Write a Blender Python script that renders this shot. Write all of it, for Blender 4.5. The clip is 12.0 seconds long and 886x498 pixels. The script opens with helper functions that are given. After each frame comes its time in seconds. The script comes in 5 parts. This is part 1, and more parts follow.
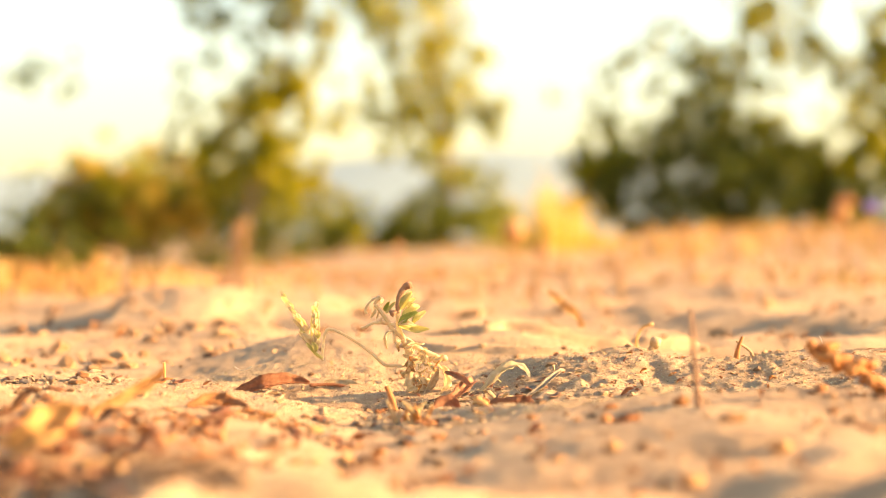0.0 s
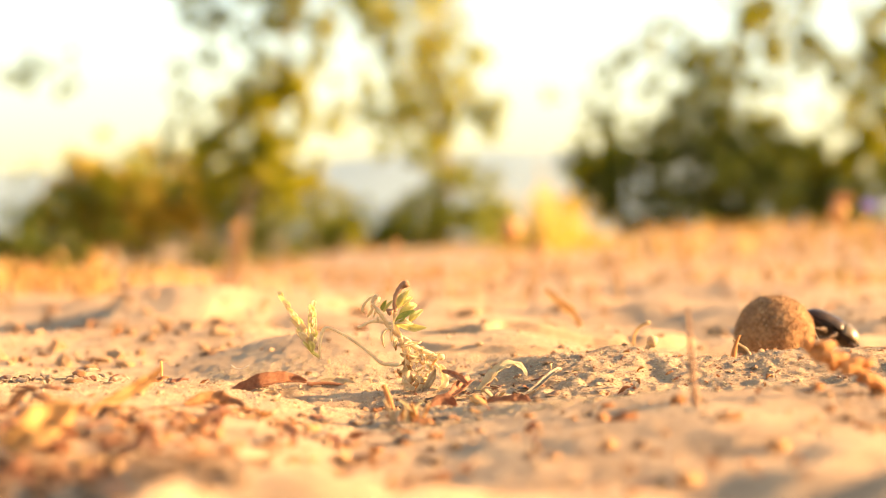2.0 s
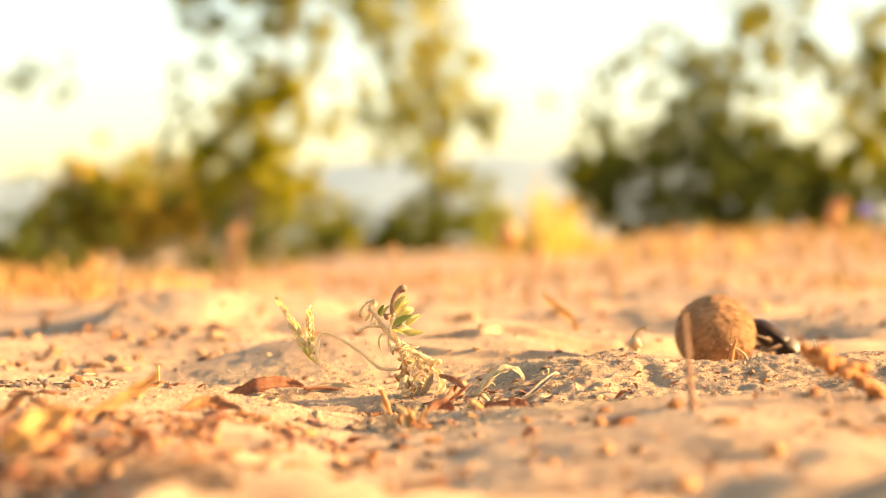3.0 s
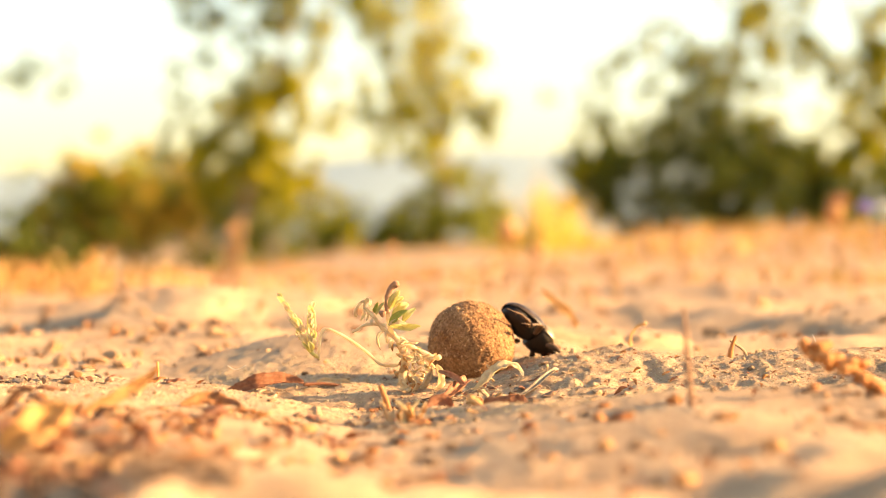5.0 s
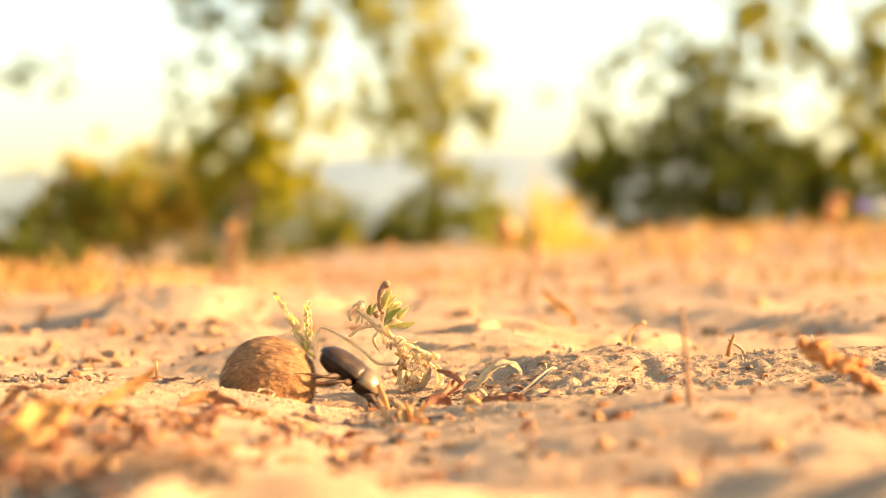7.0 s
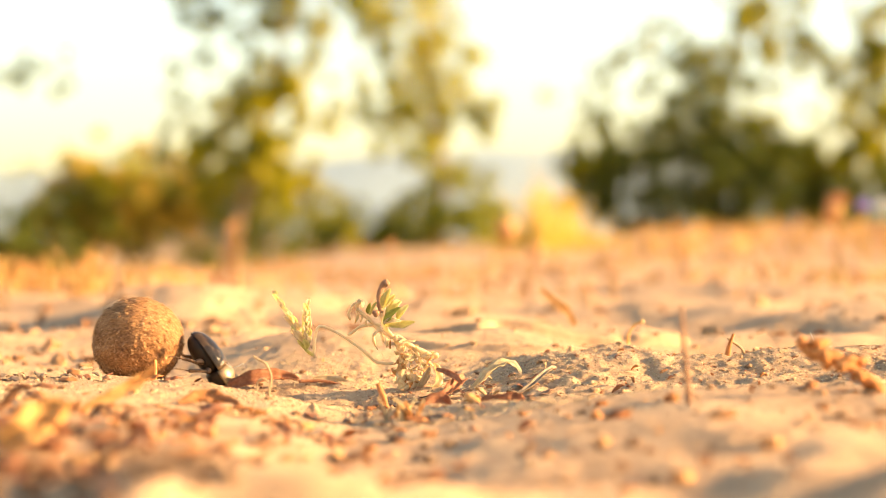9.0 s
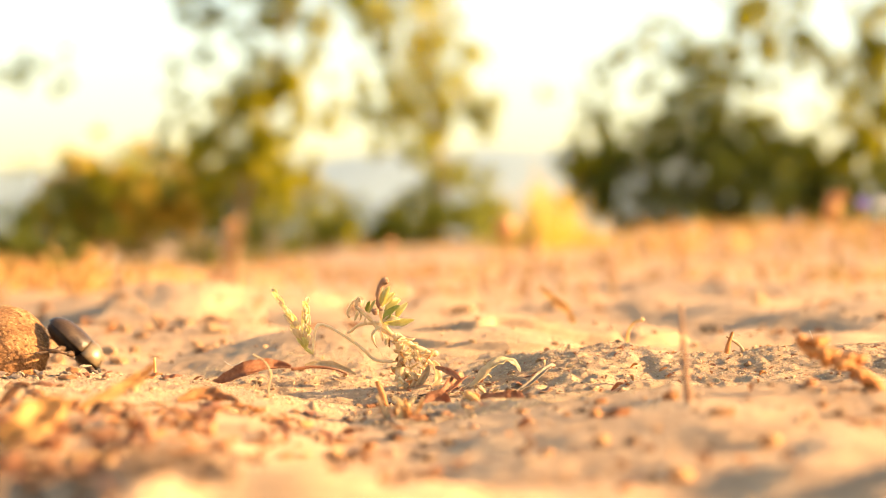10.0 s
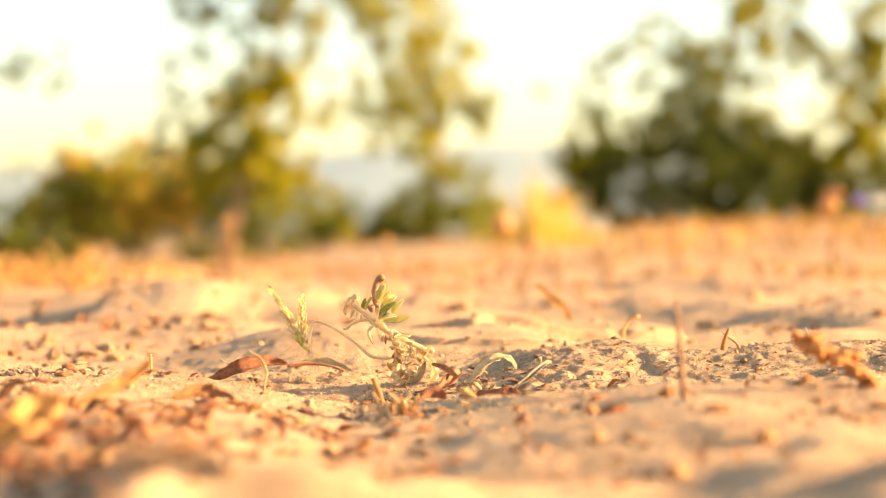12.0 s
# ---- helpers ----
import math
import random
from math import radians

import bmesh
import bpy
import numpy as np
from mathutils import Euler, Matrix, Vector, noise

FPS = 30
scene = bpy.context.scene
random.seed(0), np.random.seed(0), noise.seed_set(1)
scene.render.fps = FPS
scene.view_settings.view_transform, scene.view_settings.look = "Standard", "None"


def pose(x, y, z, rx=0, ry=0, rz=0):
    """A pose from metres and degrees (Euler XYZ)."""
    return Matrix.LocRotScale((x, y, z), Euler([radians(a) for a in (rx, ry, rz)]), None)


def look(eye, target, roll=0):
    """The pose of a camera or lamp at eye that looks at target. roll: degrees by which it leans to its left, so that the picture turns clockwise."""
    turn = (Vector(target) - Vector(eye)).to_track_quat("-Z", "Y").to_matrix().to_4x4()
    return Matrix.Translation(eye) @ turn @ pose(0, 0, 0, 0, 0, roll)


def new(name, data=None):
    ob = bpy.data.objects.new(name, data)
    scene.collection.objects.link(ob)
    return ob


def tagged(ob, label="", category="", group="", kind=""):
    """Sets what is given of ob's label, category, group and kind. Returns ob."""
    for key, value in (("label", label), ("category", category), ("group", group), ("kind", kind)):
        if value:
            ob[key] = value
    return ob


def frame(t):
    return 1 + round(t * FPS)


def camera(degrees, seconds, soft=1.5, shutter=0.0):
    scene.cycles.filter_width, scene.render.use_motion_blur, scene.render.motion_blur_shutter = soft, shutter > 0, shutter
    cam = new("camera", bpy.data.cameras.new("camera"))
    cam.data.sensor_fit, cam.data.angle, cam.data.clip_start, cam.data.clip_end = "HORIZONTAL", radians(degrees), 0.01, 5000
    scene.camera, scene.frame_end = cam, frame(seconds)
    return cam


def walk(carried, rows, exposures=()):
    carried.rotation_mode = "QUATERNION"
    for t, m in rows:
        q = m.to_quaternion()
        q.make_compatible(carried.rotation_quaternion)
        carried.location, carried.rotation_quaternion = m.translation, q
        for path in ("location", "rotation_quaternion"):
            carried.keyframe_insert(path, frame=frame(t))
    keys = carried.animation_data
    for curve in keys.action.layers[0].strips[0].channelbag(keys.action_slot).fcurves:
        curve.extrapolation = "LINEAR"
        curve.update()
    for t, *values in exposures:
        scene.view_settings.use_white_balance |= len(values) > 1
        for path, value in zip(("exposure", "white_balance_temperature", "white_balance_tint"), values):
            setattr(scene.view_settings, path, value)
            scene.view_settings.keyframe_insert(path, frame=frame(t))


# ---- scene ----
LENS = 30.0
cam = camera(LENS, 12.0, soft=0.7, shutter=0.5)
cam.data.dof.use_dof = True
cam.data.dof.focus_distance = 0.702
cam.data.dof.aperture_fstop = 6.3

# seconds, x, z, tilt and turn in degrees: a camera just above the soil that drifts a little
PATH = [
    (0, 0.00000, 0.06500, 89.6867, 0.0000),
    (0.5, 0.00004, 0.06495, 89.7063, -0.0783),
    (1, 0.00009, 0.06491, 89.6965, -0.0783),
    (1.5, 0.00013, 0.06486, 89.6867, -0.0783),
    (2, 0.00018, 0.06481, 89.6573, -0.0881),
    (2.5, 0.00022, 0.06476, 89.6769, -0.0979),
    (2.7, 0.00024, 0.06474, 89.7063, -0.1175),
    (2.8, 0.00025, 0.06473, 89.7846, -0.1664),
    (3, 0.00027, 0.06472, 89.8238, -0.1762),
    (3.2, 0.00028, 0.06470, 89.8336, -0.1762),
    (4, 0.00036, 0.06462, 89.7650, -0.1762),
    (4.8, 0.00043, 0.06454, 89.6926, -0.1860),
    (5, 0.00044, 0.06452, 89.6965, -0.1860),
    (5.5, 0.00049, 0.06448, 89.6965, -0.1860),
    (6, 0.00053, 0.06443, 89.6671, -0.2056),
    (6.5, 0.00058, 0.06438, 89.6808, -0.2252),
    (7, 0.00062, 0.06434, 89.6808, -0.2252),
    (8, 0.00071, 0.06424, 89.6671, -0.2350),
    (9, 0.00080, 0.06415, 89.6573, -0.2350),
    (9.5, 0.00085, 0.06410, 89.6377, -0.2350),
    (10, 0.00089, 0.06405, 89.5966, -0.2546),
    (10.5, 0.00093, 0.06400, 89.5986, -0.2839),
    (11, 0.00098, 0.06395, 89.5986, -0.3133),
    (11.5, 0.00102, 0.06391, 89.5398, -0.3525),
    (12, 0.00107, 0.06386, 89.5007, -0.3721),
]
walk(cam, [(t, pose(x, 0, z, tilt, 0, turn)) for t, x, z, tilt, turn in PATH],
     exposures=[(0, 2.11, 7620, 13), (12, 2.11, 7620, 13)])

# ---- world, sun ----
SUN_ELEVATION, SUN_AZIMUTH = 17.0, 89.0      # degrees; azimuth clockwise from the way the camera looks (+y)
world = bpy.data.worlds.new("sky")
scene.world = world
world.use_nodes = True
sky = world.node_tree.nodes.new("ShaderNodeTexSky")
sky.sky_type = "NISHITA"
sky.sun_disc = False
sky.sun_elevation = radians(SUN_ELEVATION)
sky.sun_rotation = radians(SUN_AZIMUTH)
sky.dust_density = 1.3
sky.air_density = 1.2
background = world.node_tree.nodes["Background"]
background.inputs["Strength"].default_value = 0.085
world.node_tree.links.new(sky.outputs[0], background.inputs[0])

sun = new("sun", bpy.data.lights.new("sun", "SUN"))
sun.data.energy = 5.0
sun.data.color = (1.0, 0.70, 0.38)
sun.data.angle = radians(0.6)
_a, _e = radians(SUN_AZIMUTH), radians(SUN_ELEVATION)
sun_way = Vector((math.sin(_a) * math.cos(_e), math.cos(_a) * math.cos(_e), math.sin(_e)))
sun.matrix_world = look(sun_way * 50, (0, 0, 0))


# ---- materials ----
def material(name, colours, scale=40.0, rough=0.8, bump=0.0, bump_scale=200.0, translucent=0.0, metal=0.0,
             fine=0.35, random_shift=0.0, coat=0.0, stretch=(1, 1, 1), island=False, sheen=0.0, bump_distance=0.001, gloss=0.25):
    """A procedural surface: two noises mix three colours, a third one gives relief."""
    m = bpy.data.materials.new(name)
    m.use_nodes = True
    t = m.node_tree
    n, l = t.nodes, t.links
    b = n["Principled BSDF"]
    co = n.new("ShaderNodeTexCoord")
    mp = n.new("ShaderNodeMapping")
    mp.inputs["Scale"].default_value = stretch
    l.new(co.outputs["Object"], mp.inputs["Vector"])
    big, small = n.new("ShaderNodeTexNoise"), n.new("ShaderNodeTexNoise")
    for node, s, d in ((big, scale, 5), (small, scale * 9, 4)):
        node.inputs["Scale"].default_value, node.inputs["Detail"].default_value = s, d
        l.new(mp.outputs[0], node.inputs["Vector"])
    mixed = n.new("ShaderNodeMix")
    mixed.inputs["Factor"].default_value = fine
    l.new(big.outputs["Fac"], mixed.inputs["A"])
    l.new(small.outputs["Fac"], mixed.inputs["B"])
    value = mixed.outputs["Result"]
    if random_shift or island:
        if island:
            info = n.new("ShaderNodeNewGeometry").outputs["Random Per Island"]
        else:
            info = n.new("ShaderNodeObjectInfo").outputs["Random"]
        add = n.new("ShaderNodeMath")
        add.operation = "MULTIPLY_ADD"
        add.inputs[1].default_value = random_shift or 0.4
        l.new(info, add.inputs[0])
        l.new(value, add.inputs[2])
        sub = n.new("ShaderNodeMath")
        sub.operation = "SUBTRACT"
        sub.inputs[1].default_value = (random_shift or 0.4) / 2
        l.new(add.outputs[0], sub.inputs[0])
        value = sub.outputs[0]
    ramp = n.new("ShaderNodeValToRGB")
    ramp.color_ramp.elements[0].position, ramp.color_ramp.elements[1].position = 0.3, 0.7
    ramp.color_ramp.elements[0].color = (*colours[0], 1)
    ramp.color_ramp.elements[1].color = (*colours[-1], 1)
    if len(colours) == 3:
        ramp.color_ramp.elements.new(0.5).color = (*colours[1], 1)
    l.new(value, ramp.inputs[0])
    l.new(ramp.outputs[0], b.inputs["Base Color"])
    b.inputs["Roughness"].default_value = rough
    b.inputs["Metallic"].default_value = metal
    b.inputs["Coat Weight"].default_value = coat
    b.inputs["Coat Roughness"].default_value = 0.25
    b.inputs["Sheen Weight"].default_value = sheen
    b.inputs["Specular IOR Level"].default_value = gloss
    if bump:
        relief = n.new("ShaderNodeTexNoise")
        relief.inputs["Scale"].default_value, relief.inputs["Detail"].default_value = bump_scale, 6
        relief.inputs["Roughness"].default_value = 0.7
        l.new(mp.outputs[0], relief.inputs["Vector"])
        bp = n.new("ShaderNodeBump")
        bp.inputs["Strength"].default_value, bp.inputs["Distance"].default_value = bump, bump_distance
        l.new(relief.outputs["Fac"], bp.inputs["Height"])
        l.new(bp.outputs[0], b.inputs["Normal"])
    if translucent:
        tr = n.new("ShaderNodeBsdfTranslucent")
        l.new(ramp.outputs[0], tr.inputs["Color"])
        mx = n.new("ShaderNodeMixShader")
        mx.inputs[0].default_value = translucent
        l.new(b.outputs[0], mx.inputs[1])
        l.new(tr.outputs[0], mx.inputs[2])
        l.new(mx.outputs[0], n["Material Output"].inputs["Surface"])
    return m


SOIL = material("sandy_soil", [(0.25, 0.158, 0.092), (0.44, 0.283, 0.166), (0.56, 0.385, 0.232)], 28, 0.95, 0.5, 700, fine=0.4, bump_distance=0.002)
GRAIN = material("sand_grains", [(0.26, 0.18, 0.10), (0.46, 0.34, 0.20), (0.64, 0.51, 0.33)], 300, 1.0, 0.4, 1500, island=True, random_shift=0.4)
CLOD = material("soil_crumbs", [(0.17, 0.085, 0.045), (0.36, 0.215, 0.12), (0.5, 0.33, 0.19)], 200, 0.95, 0.8, 1200, island=True, random_shift=0.5)
RED_CLOD = material("reddish_clods", [(0.15, 0.07, 0.035), (0.31, 0.165, 0.085), (0.44, 0.265, 0.14)], 200, 0.95, 0.8, 1200, island=True, random_shift=0.5)
DARK_SOIL = material("dark_crumbs", [(0.07, 0.038, 0.02), (0.14, 0.078, 0.042), (0.24, 0.14, 0.078)], 200, 0.95, 0.6, 1200, island=True, random_shift=0.5)
GREY_SOIL = material("grey_soil_flakes", [(0.24, 0.185, 0.135), (0.41, 0.325, 0.235), (0.58, 0.48, 0.35)], 250, 0.95, 0.6, 1400, island=True, random_shift=0.45)
DUNG = material("dry_dung", [(0.095, 0.04, 0.018), (0.29, 0.142, 0.062), (0.52, 0.29, 0.135)], 110, 0.85, 0.7, 750, fine=0.6, bump_distance=0.002)
FIBRE = material("dung_fibres", [(0.2, 0.105, 0.048), (0.36, 0.2, 0.095), (0.52, 0.33, 0.17)], 200, 0.8, island=True, random_shift=0.5)
CRUST = material("dung_grit", [(0.16, 0.078, 0.036), (0.34, 0.182, 0.085), (0.52, 0.315, 0.165)], 300, 0.9, island=True, random_shift=0.6)
BELLY = material("black_underside", [(0.010, 0.006, 0.004), (0.018, 0.011, 0.007), (0.03, 0.019, 0.012)], 300, 0.5, 0.25, 1500, gloss=0.25)
SHELL = material("bronze_black_shell", [(0.022, 0.013, 0.007), (0.05, 0.03, 0.017), (0.105, 0.066, 0.037)], 220, 0.3, 0.2, 1500, gloss=0.35, fine=0.5)
# lighter than SHELL: the sun's golden reflection is put into the base colour
NECK = material("sunlit_bronze_shield", [(0.10, 0.066, 0.034), (0.17, 0.115, 0.06), (0.27, 0.19, 0.105)], 250, 0.36, 0.15, 1500, gloss=0.6, metal=0.15)
LEGS = material("beetle_legs", [(0.03, 0.018, 0.011), (0.09, 0.05, 0.028), (0.2, 0.115, 0.065)], 300, 0.5, 0.3, 1500)
HAIR = material("leg_bristles", [(0.12, 0.06, 0.03), (0.2, 0.11, 0.05)], 300, 0.6)
STEM = material("dry_stem", [(0.74, 0.55, 0.33), (0.86, 0.71, 0.47), (0.92, 0.82, 0.62)], 160, 0.75, 0.5, 900, translucent=0.5)
BARKY = material("woody_stem", [(0.2, 0.10, 0.06), (0.34, 0.19, 0.115), (0.46, 0.29, 0.18)], 250, 0.85, 0.8, 900)
RUST_HUSK = material("orange_husk", [(0.5, 0.25, 0.09), (0.68, 0.4, 0.17), (0.8, 0.55, 0.28)], 160, 0.75, 0.5, 700, translucent=0.45)
GREY_BARK = material("weathered_bark", [(0.10, 0.07, 0.05), (0.22, 0.16, 0.115), (0.38, 0.29, 0.21)], 200, 0.85, 0.8, 800)
DARK_BARK = material("dark_brown_bark", [(0.07, 0.032, 0.017), (0.13, 0.062, 0.034), (0.22, 0.115, 0.065)], 200, 0.85, 0.8, 800)
GREEN = material("fresh_leaf", [(0.22, 0.25, 0.05), (0.36, 0.38, 0.09), (0.56, 0.55, 0.18)], 120, 0.5, 0.3, 600, translucent=0.45)
PALE_GREEN = material("pale_leaf", [(0.58, 0.53, 0.18), (0.74, 0.67, 0.30), (0.86, 0.78, 0.46)], 120, 0.6, 0.3, 600, translucent=0.5)
DRY_LEAF = material("dead_leaf", [(0.24, 0.085, 0.045), (0.42, 0.185, 0.098), (0.58, 0.33, 0.19)], 70, 0.6, 0.6, 500, translucent=0.35)
PALE_LEAF = material("bleached_leaf", [(0.36, 0.25, 0.14), (0.55, 0.41, 0.25), (0.7, 0.57, 0.38)], 90, 0.6, 0.5, 500, translucent=0.3)
BLEACHED = material("straw_coloured_leaf", [(0.68, 0.52, 0.30), (0.82, 0.68, 0.43), (0.9, 0.8, 0.58)], 90, 0.6, 0.5, 500, translucent=0.5)
ORANGE = material("rusty_litter", [(0.36, 0.14, 0.055), (0.5, 0.24, 0.1), (0.62, 0.36, 0.17)], 110, 0.75, 0.4, 500, translucent=0.3, island=True, random_shift=0.4)
RUST = material("rusty_sprig", [(0.36, 0.135, 0.048), (0.52, 0.225, 0.08), (0.62, 0.32, 0.125)], 160, 0.75, 0.5, 700, translucent=0.2)
STRAW = material("straw", [(0.62, 0.33, 0.115), (0.74, 0.44, 0.17), (0.82, 0.56, 0.27)], 60, 0.65, translucent=0.3, island=True, random_shift=0.4)
DRY_GRASS = material("dry_grass", [(0.29, 0.12, 0.04), (0.44, 0.235, 0.08), (0.54, 0.34, 0.12)], 6, 0.75, translucent=0.2, island=True, random_shift=0.6)
YELLOW_GRASS = material("yellow_grass", [(0.42, 0.29, 0.05), (0.57, 0.41, 0.085), (0.69, 0.51, 0.14)], 4, 0.7, translucent=0.4, island=True, random_shift=0.5)
# darker and brighter leaf colours stand in for shaded and sunlit foliage
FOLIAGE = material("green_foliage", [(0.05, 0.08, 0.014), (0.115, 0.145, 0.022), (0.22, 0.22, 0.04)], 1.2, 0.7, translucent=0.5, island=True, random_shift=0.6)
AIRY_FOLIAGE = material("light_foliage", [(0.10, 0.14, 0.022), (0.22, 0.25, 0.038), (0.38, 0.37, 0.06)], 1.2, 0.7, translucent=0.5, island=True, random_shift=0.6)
SUN_FOLIAGE = material("sunlit_foliage", [(0.21, 0.225, 0.014), (0.41, 0.39, 0.02), (0.6, 0.53, 0.04)], 1.2, 0.7, translucent=0.6, island=True, random_shift=0.6)
# golden copy: low sunlight on the bush top put into the colour
GOLD_FOLIAGE = material("sun_gold_foliage", [(0.54, 0.41, 0.08), (0.73, 0.56, 0.12), (0.84, 0.68, 0.19)], 1.2, 0.7, translucent=0.6, island=True, random_shift=0.6)
BARK = material("tree_bark", [(0.13, 0.08, 0.045), (0.24, 0.15, 0.085), (0.34, 0.22, 0.13)], 9, 0.9, 0.8, 40, bump_distance=0.02)
PETAL_VIOLET = material("violet_petal", [(0.24, 0.16, 0.5), (0.36, 0.28, 0.65)], 80, 0.6, translucent=0.3)
PETAL_WHITE = material("white_petal", [(0.7, 0.66, 0.58), (0.82, 0.78, 0.7)], 80, 0.6, translucent=0.3)
# distant haze is put into this pale blue-grey base colour
HILL = material("haze_tinted_hill", [(0.26, 0.34, 0.38), (0.30, 0.38, 0.41)], 0.004, 1.0)


# ---- building helpers ----
def smooth(e0, e1, x):
    u = np.clip((x - e0) / (e1 - e0), 0, 1)
    return u * u * (3 - 2 * u)


def lattice(ix, iy, seed):
    h = np.sin(ix * 127.1 + iy * 311.7 + seed * 74.7) * 43758.5453
    return h - np.floor(h)


def field(x, y, scale, seed):
    """Smooth value noise, -1 to 1, with features of the given size in metres."""
    x, y = np.asarray(x, float) / scale, np.asarray(y, float) / scale
    ix, iy = np.floor(x), np.floor(y)
    fx, fy = x - ix, y - iy
    fx, fy = fx * fx * fx * (fx * (fx * 6 - 15) + 10), fy * fy * fy * (fy * (fy * 6 - 15) + 10)
    a, b = lattice(ix, iy, seed), lattice(ix + 1, iy, seed)
    c, d = lattice(ix, iy + 1, seed), lattice(ix + 1, iy + 1, seed)
    return 2 * ((a + (b - a) * fx) * (1 - fy) + (c + (d - c) * fx) * fy) - 1


def bell(x, y, cx, cy, sx, sy):
    return np.exp(-((x - cx) / sx) ** 2 - ((y - cy) / sy) ** 2)


def ground_z(x, y):
    x, y = np.asarray(x, float), np.asarray(y, float)
    r = np.hypot(x, y)
    # sandy lip in front, higher to the right; on the left it widens into a plateau whose rim hides the trough's floor
    lip = np.interp(x, (-0.25, -0.14, -0.094, -0.06, -0.047, -0.03, 0.0, 0.043, 0.081, 0.15), (0.0066, 0.0064, 0.0050, 0.0025, 0.0, -0.0030, -0.0008, 0.0058, 0.0108, 0.0130))
    rim = np.interp(x, (-0.14, -0.094, -0.06, -0.03, 0.0, 0.043, 0.081, 0.15), (0.698, 0.668, 0.648, 0.645, 0.615, 0.585, 0.575, 0.565))
    behind = smooth(0.0, 0.03 + 0.045 * smooth(-0.02, 0.05, x), y - rim)
    z = lip * smooth(0.36, 0.50, y) * (1 - behind)
    z = z + (1 - 0.4 * smooth(0.0, 0.05, x)) * (0.0046 * smooth(0.50, 0.42, y) * field(x, y, 0.05, 9) + 0.0024 * smooth(0.56, 0.46, y) * field(x, y, 0.022, 10))
    z = z - 0.004 * smooth(0.5, 0.3, y)
    # trough in which the ball runs past the plant
    z = z - behind * (0.0145 * bell(x, y, -0.06, 0.690, 0.05, 0.030) + 0.004 * bell(x, y, 0.03, 0.645, 0.08, 0.03))
    z = z - 0.007 * bell(x, y, 0.22, 0.82, 0.06, 0.04) - 0.007 * bell(x, y, -0.22, 0.738, 0.06, 0.03) + 0.0036 * bell(x, y, 0.088, 0.765, 0.02, 0.016)
    # hump rising out of view on the right, added to shade the near corner
    z = z + 0.012 * smooth(0.05, 0.115, x) * (1 - smooth(0.18, 0.30, x)) * np.exp(-((y - 0.375) / 0.05) ** 2) * (1 + 0.5 * field(x, y, 0.03, 16))
    z = z - 0.008 * smooth(0.09, 0.16, x) * np.exp(-((y - 0.885) / 0.035) ** 2)
    # hump close in front, steep on its left
    z = z + 0.014 * smooth(-0.110, -0.06, x) * (1 - smooth(-0.04, 0.04, x)) * np.exp(-((y - 0.375) / 0.045) ** 2) * (1 + 0.55 * field(x, y, 0.022, 27))
    # low hump on the right, the ledge and the mound behind, their left flanks steep
    z = z + (0.0120 * smooth(0.005, 0.065, x) + 0.0046 * smooth(0.125, 0.18, x)) * np.exp(-((y - 0.735) / 0.048) ** 2)
    z = z + 0.0050 * smooth(-0.02, 0.05, x) * (1 - smooth(0.11, 0.19, x)) * np.exp(-((y - 0.96) / 0.075) ** 2)
    z = z + 0.0150 * smooth(-0.15, -0.065, x) * (1 - smooth(0.03, 0.11, x)) * np.exp(-((y - 0.875) / 0.065) ** 2)
    z = z - 0.006 * bell(x, y, -0.13, 0.81, 0.05, 0.05)
    z = z + 0.025 * smooth(-0.264, -0.240, x) * (1 - smooth(-0.22, -0.03, x)) * np.exp(-((y - 1.28) / 0.10) ** 2) - 0.010 * bell(x, y, -0.36, 1.28, 0.09, 0.12)
    z = z + 0.017 * smooth(0.20, 0.29, x) * (1 - smooth(0.34, 0.5, x)) * np.exp(-((y - 1.12) / 0.10) ** 2)
    z = z + 0.018 * smooth(0.20, 0.42, x) * np.exp(-((y - 1.75) / 0.15) ** 2) + 0.010 * bell(x, y, -0.42, 1.5, 0.12, 0.16)
    z = z + 0.0045 * smooth(0.018, 0.045, x) * (1 - smooth(0.07, 0.12, x)) * np.exp(-((y - 0.775) / 0.03) ** 2)
    # broken plates of dry crust behind the hump
    for px, py, ax, ay, h in ((0.035, 0.835, 0.05, 0.018, 0.0035), (0.055, 0.93, 0.075, 0.03, 0.006), (0.11, 0.80, 0.03, 0.012, 0.002)):
        d = np.sqrt(((x - px) / ax) ** 2 + ((y - py) / ay) ** 2) + 0.22 * field(x, y, 0.02, 14)
        z = z + h * smooth(1.08, 0.92, d)
    # the field rises towards its far edge, more on the right, then falls away under the trees
    z = z + (0.030 + 0.052 * np.clip(x, -1.3, 1.5)) * smooth(1.6, 6.0, y) * (1 - smooth(6.2, 9.0, y)) - 0.25 * smooth(6.2, 12, y)
    z = z - 0.08 * smooth(-0.25, -1.1, x) * smooth(2.0, 4.5, y)
    near = (1 - smooth(1.5, 4.0, r)) * smooth(0.15, 0.32, y) * (1 - 0.9 * smooth(0.26, 0.40, np.abs(x) - 0.32 * np.clip(y - 0.8, 0, 3)))
    far = smooth(1.0, 3.0, r) * (0.3 + 0.7 * smooth(-0.5, 0.5, y)) * (1 - smooth(60, 200, r))
    focus = np.exp(-((y - 0.72) / 0.08) ** 2)
    calm = (1 - 0.5 * smooth(0.03, -0.03, x) * smooth(0.76, 0.70, y)) * (1 - 0.5 * smooth(0.77, 0.82, y))
    path = 1 - 0.65 * np.exp(-((y - 0.73) / 0.06) ** 2)
